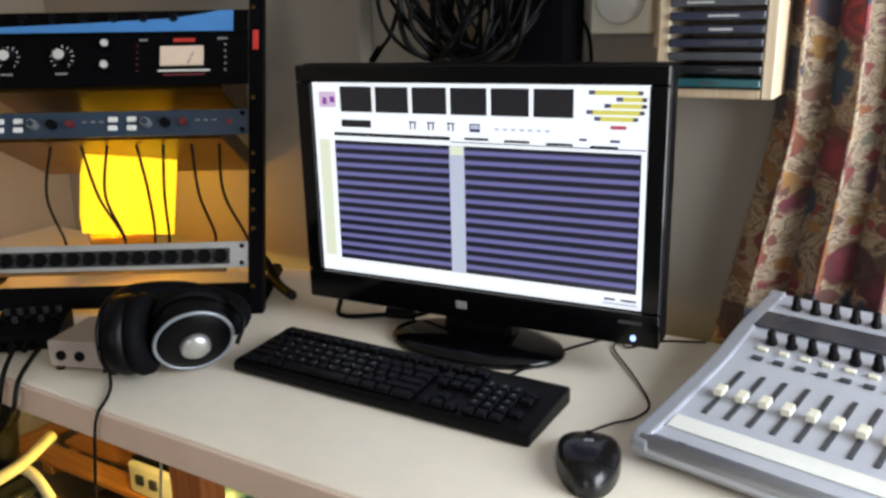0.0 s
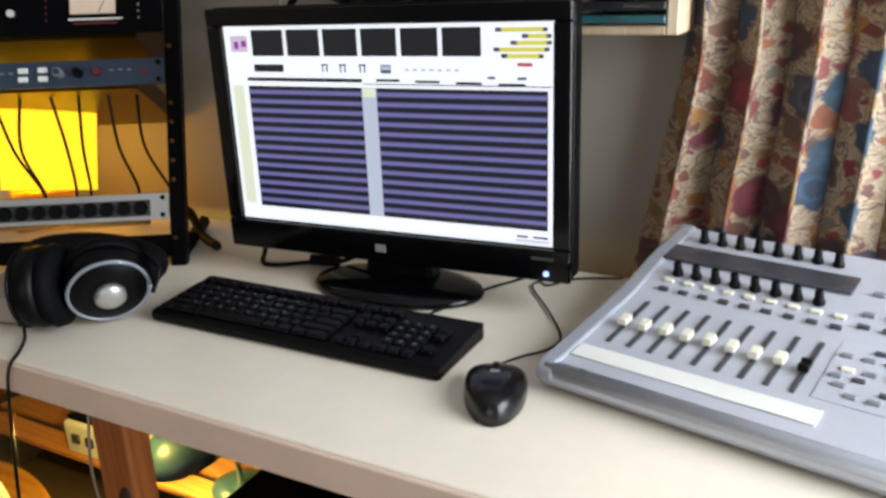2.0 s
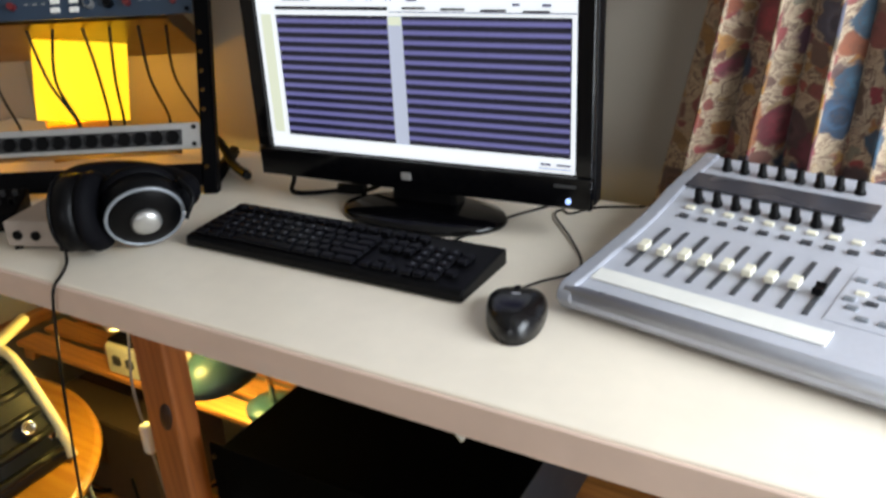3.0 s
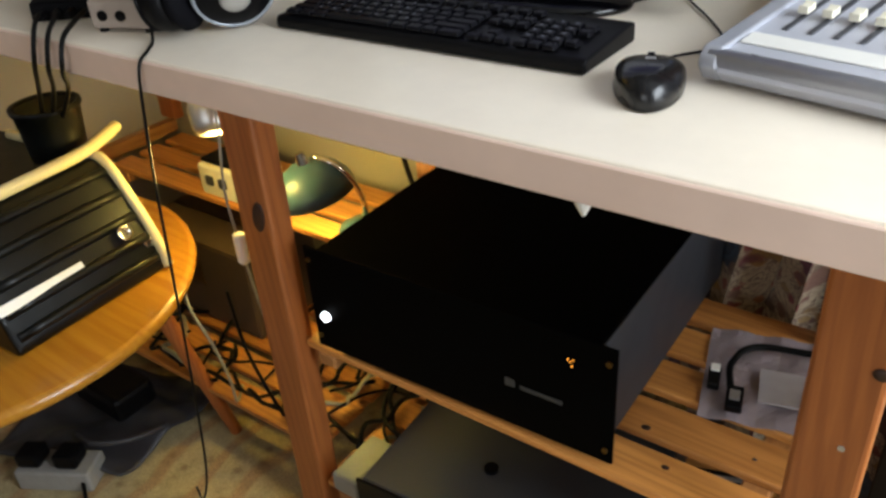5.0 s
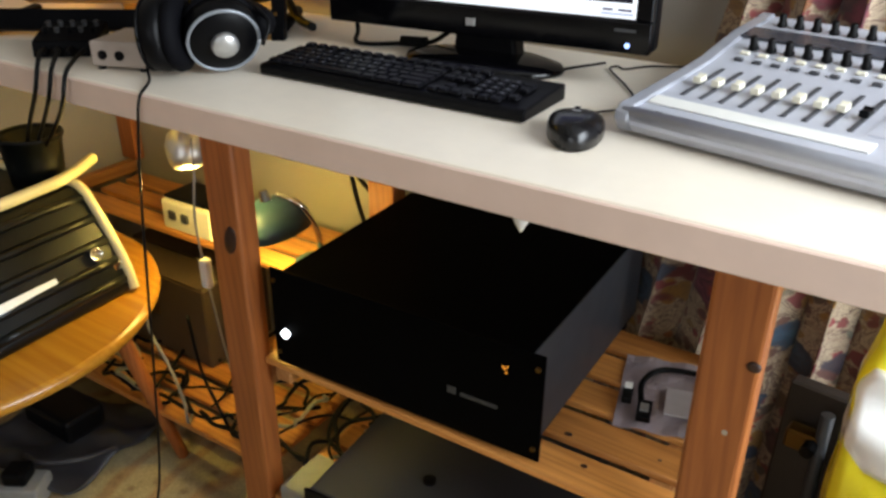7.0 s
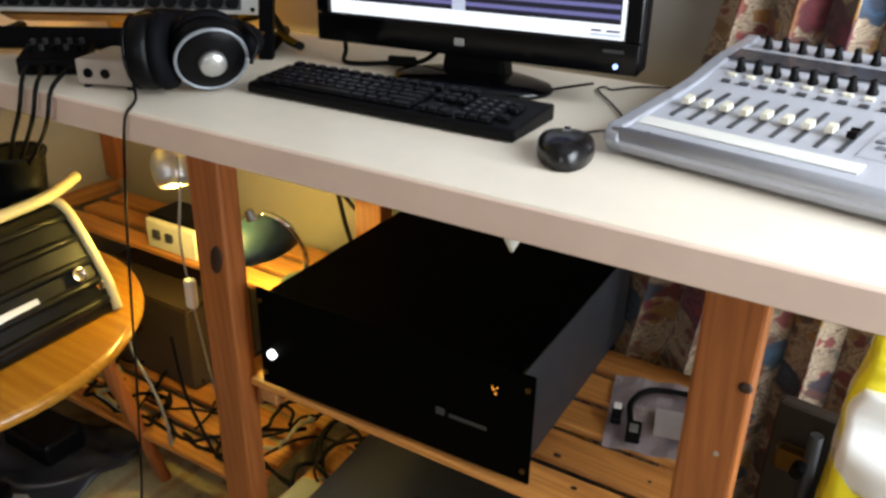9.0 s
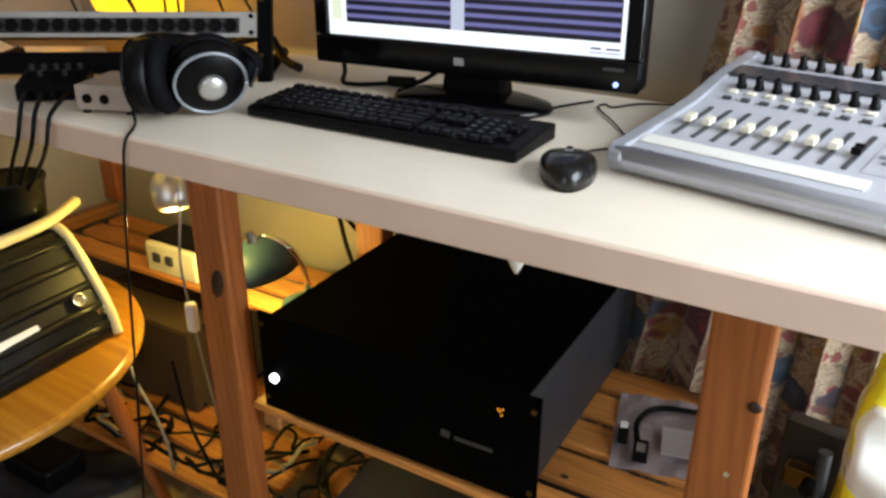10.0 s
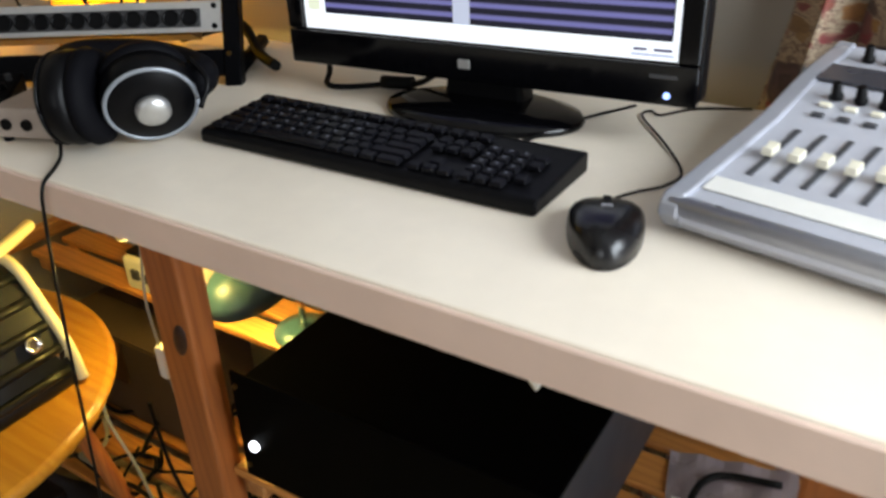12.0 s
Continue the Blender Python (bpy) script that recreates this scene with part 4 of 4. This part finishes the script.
hang = thing("hanging_cable_bundle", "tangled black cables hung with a black bag on the wall", "cable bundle", pose(0.225, 0.535, 1.270))
part("bag", box((0.085, 0.035, 0.17), (0.145, 0.06, 0.36), 0.015, seg=2), M_PAD, hang, "black cloth bag")
for k in range(22):
    r1, r2 = rnd.uniform(0.05, 0.105), rnd.uniform(0.09, 0.19)
    cx, cz, ph = rnd.uniform(-0.05, 0.035), rnd.uniform(0.0, 0.03), rnd.uniform(0, 6)
    loop = [(cx + r1 * math.cos(a + ph) + 0.008 * math.sin(3 * a), -0.03 + 0.05 * math.sin(a * 2 + k), cz + r2 + r2 * math.sin(a + ph)) for a in (2 * math.pi * i / 14 for i in range(15))]
    part("cable_loop", tube(loop, rnd.choice((0.0035, 0.0045, 0.003)), 7, 3), M_CABLE, hang)
part("cable_end", tube([(-0.13, -0.01, 0.12), (-0.15, -0.02, 0.05), (-0.178, -0.02, 0.02)], 0.0035), M_CABLE, hang)
part("connector", cyl((-0.172, -0.02, 0.028), (-0.19, -0.02, 0.005), 0.006), M_RACKBLK, hang)


# ---- curtain ----
def curtain(x0, x1, y, z0, z1, flare):
    bm = bmesh.new()
    uvl = bm.loops.layers.uv.new("UVMap")
    nu, nv = 300, 40
    wide = (x1 - x0) * 2.0
    g = []
    for j in range(nv + 1):
        w = j / nv
        z = z1 + (z0 - z1) * w
        spread = flare * max(0.0, (1.2 - z)) if z < 1.2 else 0.0
        row = []
        for i in range(nu + 1):
            s = i / nu
            ph = s * 2 * math.pi * 13.0 + 0.9 * math.sin(7 * s + 2) + 0.25 * math.sin(3 * w + 9 * s)
            amp = 0.024 + 0.008 * math.sin(9 * s + 1) + 0.004 * w
            x = x0 + (x1 - x0) * s - spread * (1 - s) ** 4 + 0.008 * math.sin(2 * ph)
            yy = y + amp * math.sin(ph) + 0.012 * math.sin(11 * s + 3 * w)
            row.append((bm.verts.new((x, yy, z)), (s * wide, z)))
        g.append(row)
    for j in range(nv):
        for i in range(nu):
            q = (g[j][i], g[j][i + 1], g[j + 1][i + 1], g[j + 1][i])
            f = bm.faces.new([p[0] for p in q])
            f.smooth = True
            for lp, p in zip(f.loops, q):
                lp[uvl].uv = p[1]
    ob = solo("curtain", bm, M_CLOTH, "heavy floral curtain in maroon, blue and cream folds", "curtain")
    m = ob.modifiers.new("thickness", "SOLIDIFY")
    m.thickness = 0.002
    return ob


curtain(0.665, 1.50, 0.548, 0.02, 2.1, 0.19)
solo("curtain_rail", cyl((0.6, 0.555, 2.12), (1.75, 0.555, 2.12), 0.012), M_WHITE, "white curtain rail above the window", "curtain rail")

# ---- under the desk ----
AMP = pose(0.111, 0.049, 0.4055, 0, 0, 1.2)
amp = thing("power_amplifier", "black rack power amplifier with white light on slatted shelf", "amplifier", AMP)
part("front_panel", box((0.2415, 0.002, 0.097), (0.483, 0.005, 0.178), 0.001), M_STEEL, amp)
part("body", box((0.2415, 0.237, 0.097), (0.440, 0.464, 0.174), 0.002), plain("amplifier_case", (0.0008, 0.0008, 0.001), 0.55, vary=0.2, grain=220, relief=0.15, spec=0.01), amp)
# daylight on the right side is painted: a thin plate greyer than the case
part("side_panel", box((0.4628, 0.237, 0.097), (0.0016, 0.462, 0.170)), plain("amplifier_lit_side", (0.020, 0.022, 0.027), 0.45, vary=0.12, grain=220, relief=0.1), amp, "side plate with daylight painted in as lighter grey")
for x in (0.03, 0.45):
    for y in (0.04, 0.42):
        part("rubber_foot", cyl((x, y, 0), (x, y, 0.010), 0.014), M_BLACK, amp)
part("power_light", cyl((0.026, -0.0005, 0.070), (0.026, -0.005, 0.070), 0.0078, n=20), M_LEDW, amp, "glowing white power light")
for dxx, dz in ((0, 0), (0.006, 0.006), (0.004, -0.008), (-0.004, 0.004)):
    part("indicator", cyl((0.424 + dxx * 0.7, -0.0005, 0.148 + dz * 0.7), (0.424 + dxx * 0.7, -0.002, 0.148 + dz * 0.7), 0.0013, n=8), M_LEDO, amp)
part("emblem", box((0.340, -0.001, 0.080), (0.014, 0.001, 0.012)), M_GREYDEV, amp)
part("lettering", box((0.385, -0.001, 0.078), (0.060, 0.001, 0.006)), M_GREYDEV, amp)
for x in (0.474, 0.009):
    for z in (0.030, 0.165):
        part("screw", cyl((x, -0.0005, z), (x, -0.004, z), 0.0038, n=12), M_CHASSIS, amp)

DEV = pose(0.190, 0.018, 0.104, 0, 0, 4.0)
dev = thing("rack_processor", "grey two-unit rack processor on the lowest shelf", "rack unit", DEV)
part("case", box((0.21, 0.19, 0.048), (0.42, 0.38, 0.086), 0.002), M_GREYDEV, dev)
part("front_panel", box((0.21, -0.003, 0.046), (0.44, 0.006, 0.084), 0.001), M_BLACK, dev)
part("button", cyl((0.175, 0.112, 0.091), (0.175, 0.112, 0.096), 0.012), M_BLACK, dev)
for k in range(7):
    part("lettering", box((0.06 + 0.032 * k, -0.0065, 0.060 - 0.004 * (k % 2)), (0.020, 0.001, 0.007)), M_ALU, dev)
    part("knob", cyl((0.06 + 0.05 * k, -0.006, 0.034), (0.06 + 0.05 * k, -0.018, 0.034), 0.009), M_ALU, dev)
for x in (0.04, 0.38):
    part("rubber_foot", cyl((x, 0.05, -0.002), (x, 0.05, 0.006), 0.012), M_BLACK, dev)
    part("rubber_foot", cyl((x, 0.32, -0.002), (x, 0.32, 0.006), 0.012), M_BLACK, dev)

bag = thing("cable_in_bag", "plastic bag with adapter cable and white paper on shelf", "adapter", pose(0.648, 0.203, 0.405, 0, 0, 14))
sheet = bmesh.new()
bmesh.ops.create_grid(sheet, x_segments=14, y_segments=14, size=1.0)
for v in sheet.verts:
    v.co = (0.085 + 0.085 * v.co.x, 0.10 + 0.10 * v.co.y, 0.004 + 0.003 * math.sin(9 * v.co.x) * math.cos(7 * v.co.y))
bmesh.ops.solidify(sheet, geom=sheet.faces[:], thickness=0.001)
M_FILM = plain("plastic_film", (0.27, 0.22, 0.23), 0.25, vary=0.1, grain=12, relief=0.3)
part("film", sheet, M_FILM, bag)
part("paper", box((0.115, 0.075, 0.0115), (0.085, 0.07, 0.002)), plain("dull_paper", (0.38, 0.34, 0.34), 0.7, vary=0.1), bag, "white paper slip")
part("adapter_cable", tube(((0.036, 0.055, 0.016), (0.034, 0.105, 0.018), (0.065, 0.15, 0.018), (0.145, 0.155, 0.018)), 0.005), M_CABLE, bag)
part("adapter_plug", box((0.043, 0.030, 0.017), (0.022, 0.045, 0.012), 0.002), M_BLACK, bag)
part("adapter_plug", box((0.014, 0.066, 0.017), (0.016, 0.04, 0.012), 0.002), M_CABLE, bag)
part("plug_tip", box((0.043, 0.030, 0.024), (0.013, 0.018, 0.003)), M_ALU, bag)
part("plug_tip", box((0.014, 0.080, 0.024), (0.012, 0.014, 0.003)), M_WHITE, bag)

solo("desk_hook", lathe(((0.002, -0.024), (0.008, -0.012), (0.012, 0.0)), 16), M_WHITE, "small white plastic hook under the desk edge", "hook", pose(0.598, -0.047, D - THICK))

for m, sx, sz in ((pose(0.052, 0.0294, 0.630, 0, 14, 0), 0.013, 0.026), (pose(0.849, 0.0294, 0.692), 0.008, 0.007), (pose(0.815, 0.0294, 0.40), 0.006, 0.010), (pose(0.806, 0.0294, 0.31), 0.010, 0.014)):
    part("knot", lathe(((1.0, -0.0005), (0.9, 0.0008), (0.3, 0.0012)), 20), M_KNOT, bench, "dark wood knot", pose(0, 0, -FLOOR) @ m @ Matrix.Diagonal((sx, 1, sz, 1)) @ pose(0, 0, 0, 90))
for x, y, r in ((0.648, 0.098, 0.0065), (0.600, 0.150, 0.008), (0.715, 0.325, 0.006), (0.735, 0.168, 0.004)):
    part("knot", lathe(((1.0, 0.0), (0.8, 0.0007), (0.2, 0.0009)), 16), M_KNOT, bench, "dark wood knot", pose(x, y, 0.4050 - FLOOR) @ Matrix.Diagonal((r * 0.8, r * 0.62, 1, 1)))
for x, z in ((0.833, 0.596), (0.825, 0.43)):
    part("screw", cyl((x, 0.031, z - FLOOR), (x, 0.0288, z - FLOOR), 0.0032, n=12), M_ALU, bench)
# left bay: shelf things
sb = thing("socket_box", "white power adapter box with two sockets on the pine shelf", "socket box", pose(-0.478, 0.312, 0.405, 0, 0, 0) @ Matrix.Diagonal((1, 1, 1.15, 1)))
part("case", box((0.075, 0.05, 0.031), (0.155, 0.10, 0.062), 0.006, seg=2), M_IVORY, sb)
for x in (0.035, 0.075):
    part("socket", box((x, -0.002, 0.034), (0.020, 0.008, 0.018), 0.001), M_SLOT, sb)
part("lid", box((0.075, 0.055, 0.0655), (0.150, 0.090, 0.007), 0.002), M_BLACK, sb, "black lid")
clip = thing("clip_lamp", "small lit chrome clip lamp with a hanging grey lead", "lamp", pose(-0.172, 0.152, 0.700))
head = lathe(((0.012, 0.045), (0.030, 0.030), (0.036, 0.010), (0.033, -0.018), (0.026, -0.030)), 28)
shade_smooth(part("reflector", head, M_ALU, clip, "rounded chrome reflector", pose(0, 0, 0, -18, -25, 0)))
part("stem", tube(((0, 0, 0.04), (0.005, 0.01, 0.09), (0.0, 0.015, 0.1425)), 0.006), M_CHROME, clip)
part("lead", tube(((0.03, -0.01, 0.03), (0.055, -0.035, -0.02), (0.048, -0.042, -0.11), (0.056, -0.042, -0.20), (0.075, -0.042, -0.33), (0.10, -0.04, -0.48)), 0.0022), M_GREYCABLE, clip, "grey lead")
part("lead_switch", box((0.059, -0.042, -0.215), (0.020, 0.018, 0.06), 0.006, seg=2), M_WHITE, clip)
teal = thing("enamel_desk_lamp", "lit teal enamel desk lamp standing on the pine shelf", "lamp", pose(-0.115, 0.335, 0.405))
prof = [(0.010, 0.050), (0.030, 0.046), (0.055, 0.032), (0.070, 0.010), (0.076, -0.012), (0.073, -0.012), (0.067, 0.008), (0.052, 0.028), (0.030, 0.041), (0.010, 0.045)]
aim = pose(-0.005, -0.035, 0.108, 8, -10, 0) @ Matrix.Scale(1.02, 4)
shade_smooth(part("shade", lathe(prof, 36), M_TEAL, teal, "teal enamel dome shade", aim))
part("bulb_socket", cyl((0, 0, 0.044), (0, 0, 0.020), 0.015), M_CHROME, teal, "chrome bulb socket", aim)
part("knob", cyl((0, 0, 0.050), (0, 0, 0.070), 0.012, 0.008), M_CHROME, teal, "chrome knob", aim)
part("stem", tube(((0.055, 0.03, 0.012), (0.068, 0.01, 0.09), (0.050, -0.02, 0.155), (0.008, -0.034, 0.172)), 0.006), M_CHROME, teal)
part("base", lathe(((0.055, 0), (0.055, 0.008), (0.030, 0.016), (0.008, 0.018)), 28), M_TEAL, teal, "", pose(0.055, 0.03, 0))
carton = thing("cardboard_box", "dark brown cardboard box on the lower slatted shelf", "box", pose(-0.50, 0.36, 0.10))
part("body", box((0, 0, 0.105), (0.36, 0.20, 0.205), 0.004), M_CARD, carton)
part("flap", box((0, -0.051, 0.2095), (0.355, 0.096, 0.003)), M_CARD, carton)
part("flap", box((0, 0.051, 0.2095), (0.355, 0.096, 0.003)), M_CARD, carton)
part("tape", box((0, -0.1012, 0.15), (0.05, 0.001, 0.10)), M_CHASSIS, carton, "strip of packing tape")
rnd = random.Random(11)
for k in range(44):
    cx, cy = rnd.uniform(-0.62, -0.02), rnd.uniform(0.12, 0.28)
    if k > 27:
        cx, cy = rnd.uniform(0.09, 0.16), rnd.uniform(0.10, 0.34)
    z = 0.106 + 0.004 * (k % 5)
    pts, a = [], rnd.uniform(0, 6)
    for i in range(7):
        pts.append((min(0.175 if k > 27 else -0.01, cx), max(0.105, cy), z + rnd.uniform(0, 0.02)))
        a += rnd.uniform(-1.2, 1.2)
        cx, cy = cx + 0.05 * math.cos(a), cy + 0.05 * math.sin(a)
    solo("loose_cable", tube(pts, rnd.choice((0.003, 0.004, 0.0045)), 7, 4), M_GREYCABLE if k % 9 == 4 else M_CABLE, "loose cable lying in a tangle on the slatted shelf", "cable", group="loose cables on the shelf")
for k, pts in enumerate((((-0.02, 0.50, 0.80), (-0.06, 0.47, 0.66), (-0.02, 0.44, 0.55), (0.05, 0.40, 0.46)), ((-0.14, 0.55, 0.80), (-0.16, 0.52, 0.68), (-0.08, 0.50, 0.58), (-0.02, 0.52, 0.50)), ((-0.20, 0.12, 0.36), (-0.17, 0.11, 0.25), (-0.12, 0.10, 0.18), (-0.10, 0.11, 0.112)))):
    solo("hanging_cable", tube(pts, 0.0035 if k == 2 else 0.005), M_CABLE, "cable hanging behind the shelves", "cable", group="hanging cables")
solo("braided_cable", tube([(-0.30, 0.10, 0.36), (-0.272, 0.082, 0.318), (-0.226, 0.080, 0.25), (-0.200, 0.080, 0.178), (-0.203, 0.085, 0.118), (-0.24, 0.13, 0.108)], 0.0030), M_GREYCABLE, "pale braided cable hanging beside the round table", "cable")
solo("white_adapter", box((0.128, 0.085, 0.123), (0.055, 0.11, 0.040), 0.006, seg=2), M_GREYCABLE, "grey power adapter beside the rack processor", "adapter")

# round side table with the black case
TX, TY, TZ = -0.508, -0.184, 0.434
table = thing("round_side_table", "round varnished beech side table with splayed legs", "side table", pose(TX, TY, FLOOR))
th_ = TZ - FLOOR
part("tabletop", lathe(((0.372, th_ - 0.028), (0.386, th_ - 0.022), (0.391, th_ - 0.012), (0.388, th_ - 0.003), (0.379, th_)), 72), M_BEECH, table)
for k in range(3):
    a = radians(56 + 120 * k)
    part("leg", cyl((0.375 * math.cos(a), 0.375 * math.sin(a), 0), (0.27 * math.cos(a), 0.27 * math.sin(a), th_ - 0.028), 0.013, 0.019, 14), M_PINE_Z, table)
case = thing("black_carry_case", "black ribbed carry case with cream edging on round table", "case", pose(-0.238, -0.235, TZ, 0, 0, 3))
CASE = [(-0.40, 0.0), (-0.004, 0.0), (0.0, 0.012), (-0.016, 0.06), (-0.05, 0.12), (-0.090, 0.180), (-0.105, 0.194), (-0.40, 0.194)]
part("shell", prism(CASE, 0.0, 0.285, "y", 0.006), M_LEATHER, case)
for k, (x, z) in enumerate(((-0.005, 0.030), (-0.018, 0.066), (-0.038, 0.102), (-0.062, 0.140), (-0.086, 0.176))):
    part("rib", tube([(x, 0.01, z), (x + 0.004, 0.14, z + 0.003), (x, 0.275, z)], 0.008, 8, 3), M_LEATHER, case)
part("edging", tube([(0.002, 0.287, 0.006), (-0.014, 0.288, 0.06), (-0.047, 0.288, 0.12), (-0.088, 0.286, 0.184), (-0.125, 0.282, 0.199), (-0.20, 0.275, 0.200), (-0.34, 0.27, 0.200)], 0.009, 10), M_CREAM, case, "cream piped edging")
part("latch", lathe(((0.013, 0), (0.013, 0.006), (0.008, 0.006), (0.008, 0.001)), 18), M_CHROME, case, m=pose(-0.026, 0.240, 0.088, 0, 62, 0))
part("label", box((0, 0, 0), (0.003, 0.15, 0.016), 0.001), M_WHITE, case, "blank white label strip", pose(-0.016, 0.075, 0.078, 0, -30, 0))
part("catch", box((-0.020, 0.274, 0.05), (0.016, 0.02, 0.03), 0.003), M_CHROME, case)
strap = bmesh.new()
add_tube(strap, ((-0.107, -0.005, 0.204), (-0.108, 0.06, 0.206), (-0.108, 0.125, 0.207), (-0.109, 0.195, 0.208), (-0.112, 0.265, 0.210), (-0.128, 0.315, 0.212), (-0.148, 0.361, 0.214)), 0.0105, 10)
part("strap", strap, M_CREAM, case, "cream padded strap")
pot = thing("black_pot", "dark plastic pot holding cable ends, on the carry case", "pot", pose(-0.432, 0.020, TZ + 0.195) @ Matrix.Diagonal((0.66, 0.66, 0.78, 1)))
part("rim", tube([(0.083 * math.cos(a), 0.083 * math.sin(a), 0.113) for a in (2 * math.pi * k / 28 for k in range(29))], 0.006, 8, 0), M_BLACK, pot)
part("wall", lathe(((0.070, 0), (0.076, 0.05), (0.082, 0.105), (0.088, 0.108), (0.088, 0.118), (0.078, 0.118), (0.072, 0.02)), 32), M_LEATHER, pot)

# things on the carpet
sheet = bmesh.new()
bmesh.ops.create_grid(sheet, x_segments=30, y_segments=24, size=1.0)
for v in sheet.verts:
    x, y = v.co.x, v.co.y
    v.co = (-0.55 + 0.16 * x, 0.0 + 0.16 * y + 0.06 * x, FLOOR + 0.03 + 0.022 * math.sin(3 * x + 2 * y) * math.cos(4 * y) + 0.008 * noise.noise((x * 3, y * 3, 0)))
bmesh.ops.solidify(sheet, geom=sheet.faces[:], thickness=0.004)
gbag = thing("grey_bag", "crumpled dark grey plastic bag on the carpet", "bag", pose(0, 0, 0))
shade_smooth(part("sheet", sheet, M_GREYSHEET, gbag))
part("handle", tube([(-0.52, -0.10, FLOOR + 0.06), (-0.45, -0.10, FLOOR + 0.075), (-0.40, -0.05, FLOOR + 0.07), (-0.39, 0.03, FLOOR + 0.05)], 0.006), M_GREYSHEET, gbag)
ps = thing("power_strip", "white socket strip with a black plug on the carpet", "power strip", pose(-0.50, -0.16, FLOOR, 0, 0, 30))
part("case", box((0, 0, 0.025), (0.16, 0.07, 0.05), 0.006, seg=2), M_GREYCABLE, ps)
part("plug", box((0.03, 0, 0.0675), (0.05, 0.05, 0.035), 0.008, seg=2), M_BLACK, ps)
part("plug", box((-0.05, 0, 0.0675), (0.05, 0.05, 0.035), 0.008, seg=2), M_BLACK, ps)
solo("floor_adapter", box((-0.55, 0.02, FLOOR + 0.085), (0.16, 0.10, 0.06), 0.012, seg=2), M_BLACK, "black power brick under the round table", "adapter")
solo("floor_cable", tube([(-0.44, -0.15, FLOOR + 0.03), (-0.38, -0.19, FLOOR + 0.006), (-0.36, -0.24, FLOOR + 0.006), (-0.30, -0.26, FLOOR + 0.006), (-0.22, -0.22, FLOOR + 0.006), (-0.10, -0.16, FLOOR + 0.006), (-0.02, -0.06, FLOOR + 0.006), (0.0, 0.01, FLOOR + 0.006)], 0.004), M_CABLE, "black cable lying on the carpet", "cable")

# right of the bench
panel = thing("folding_case", "dark brown folded case with metal edge behind bench post", "case", pose(0.975, 0.36, FLOOR, 0, 0, -8))
part("board", box((0.03, 0.02, 0.25), (0.30, 0.03, 0.50), 0.004, rot=Matrix.Rotation(radians(-4), 3, "X")), M_GREYCASE, panel)
part("metal_edge", tube(((-0.04, -0.03, 0.02), (-0.045, -0.025, 0.25), (-0.05, -0.015, 0.49)), 0.010, 10, 2), M_GREYDEV, panel, "rounded metal edge")
part("bracket", box((-0.075, -0.012, 0.43), (0.05, 0.03, 0.035), 0.004), M_CHASSIS, panel)
part("bolt", cyl((-0.06, -0.025, 0.435), (-0.06, -0.05, 0.435), 0.010, n=14), M_BLACK, panel)


def crumpled(w, h, d, seed):
    bm = bmesh.new()
    bmesh.ops.create_cube(bm, size=1.0)
    bmesh.ops.subdivide_edges(bm, edges=bm.edges[:], cuts=15, use_grid_fill=True)
    for v in bm.verts:
        x, y, z = v.co
        n = noise.noise_vector((x * 2.6 + seed, y * 2.6, z * 2.6))
        pinch = 1 - 0.25 * max(0, z)
        v.co = (w * (x * pinch + 0.05 * n.x), d * (y * pinch + 0.14 * n.y), h * (z + 0.5) + 0.05 * h * n.z * (z + 0.5))
    return bm


cb = thing("yellow_carrier_bag", "bright yellow and white plastic carrier bag", "bag", pose(1.062, 0.25, FLOOR + 0.41))
shade_smooth(part("bag", crumpled(0.23, 0.33, 0.15, 1.0), M_YELLOW, cb))
shade_smooth(part("print", crumpled(0.215, 0.150, 0.150, 1.0), M_BAGWHITE, cb, "white printed area", pose(-0.006, -0.010, 0.135)))
gb = solo("green_bag", crumpled(0.26, 0.44, 0.24, 5.0), M_GREEN, "dark green plastic bag on the carpet", "bag", pose(1.075, 0.25, FLOOR))

grille = thing("slotted_panel", "black slotted panel with pale bars on the lowest shelf", "panel", pose(0.690, 0.255, 0.1035, 0, 0, 20))
part("plate", box((0, 0.06, 0.02), (0.11, 0.15, 0.038), 0.003), M_BLACK, grille)
for k in range(6):
    part("bar", box((0, 0.0, 0.0405), (0.085, 0.009, 0.004), 0.001), M_GREYCABLE, grille, m=pose(0, 0.005 + 0.022 * k, 0))
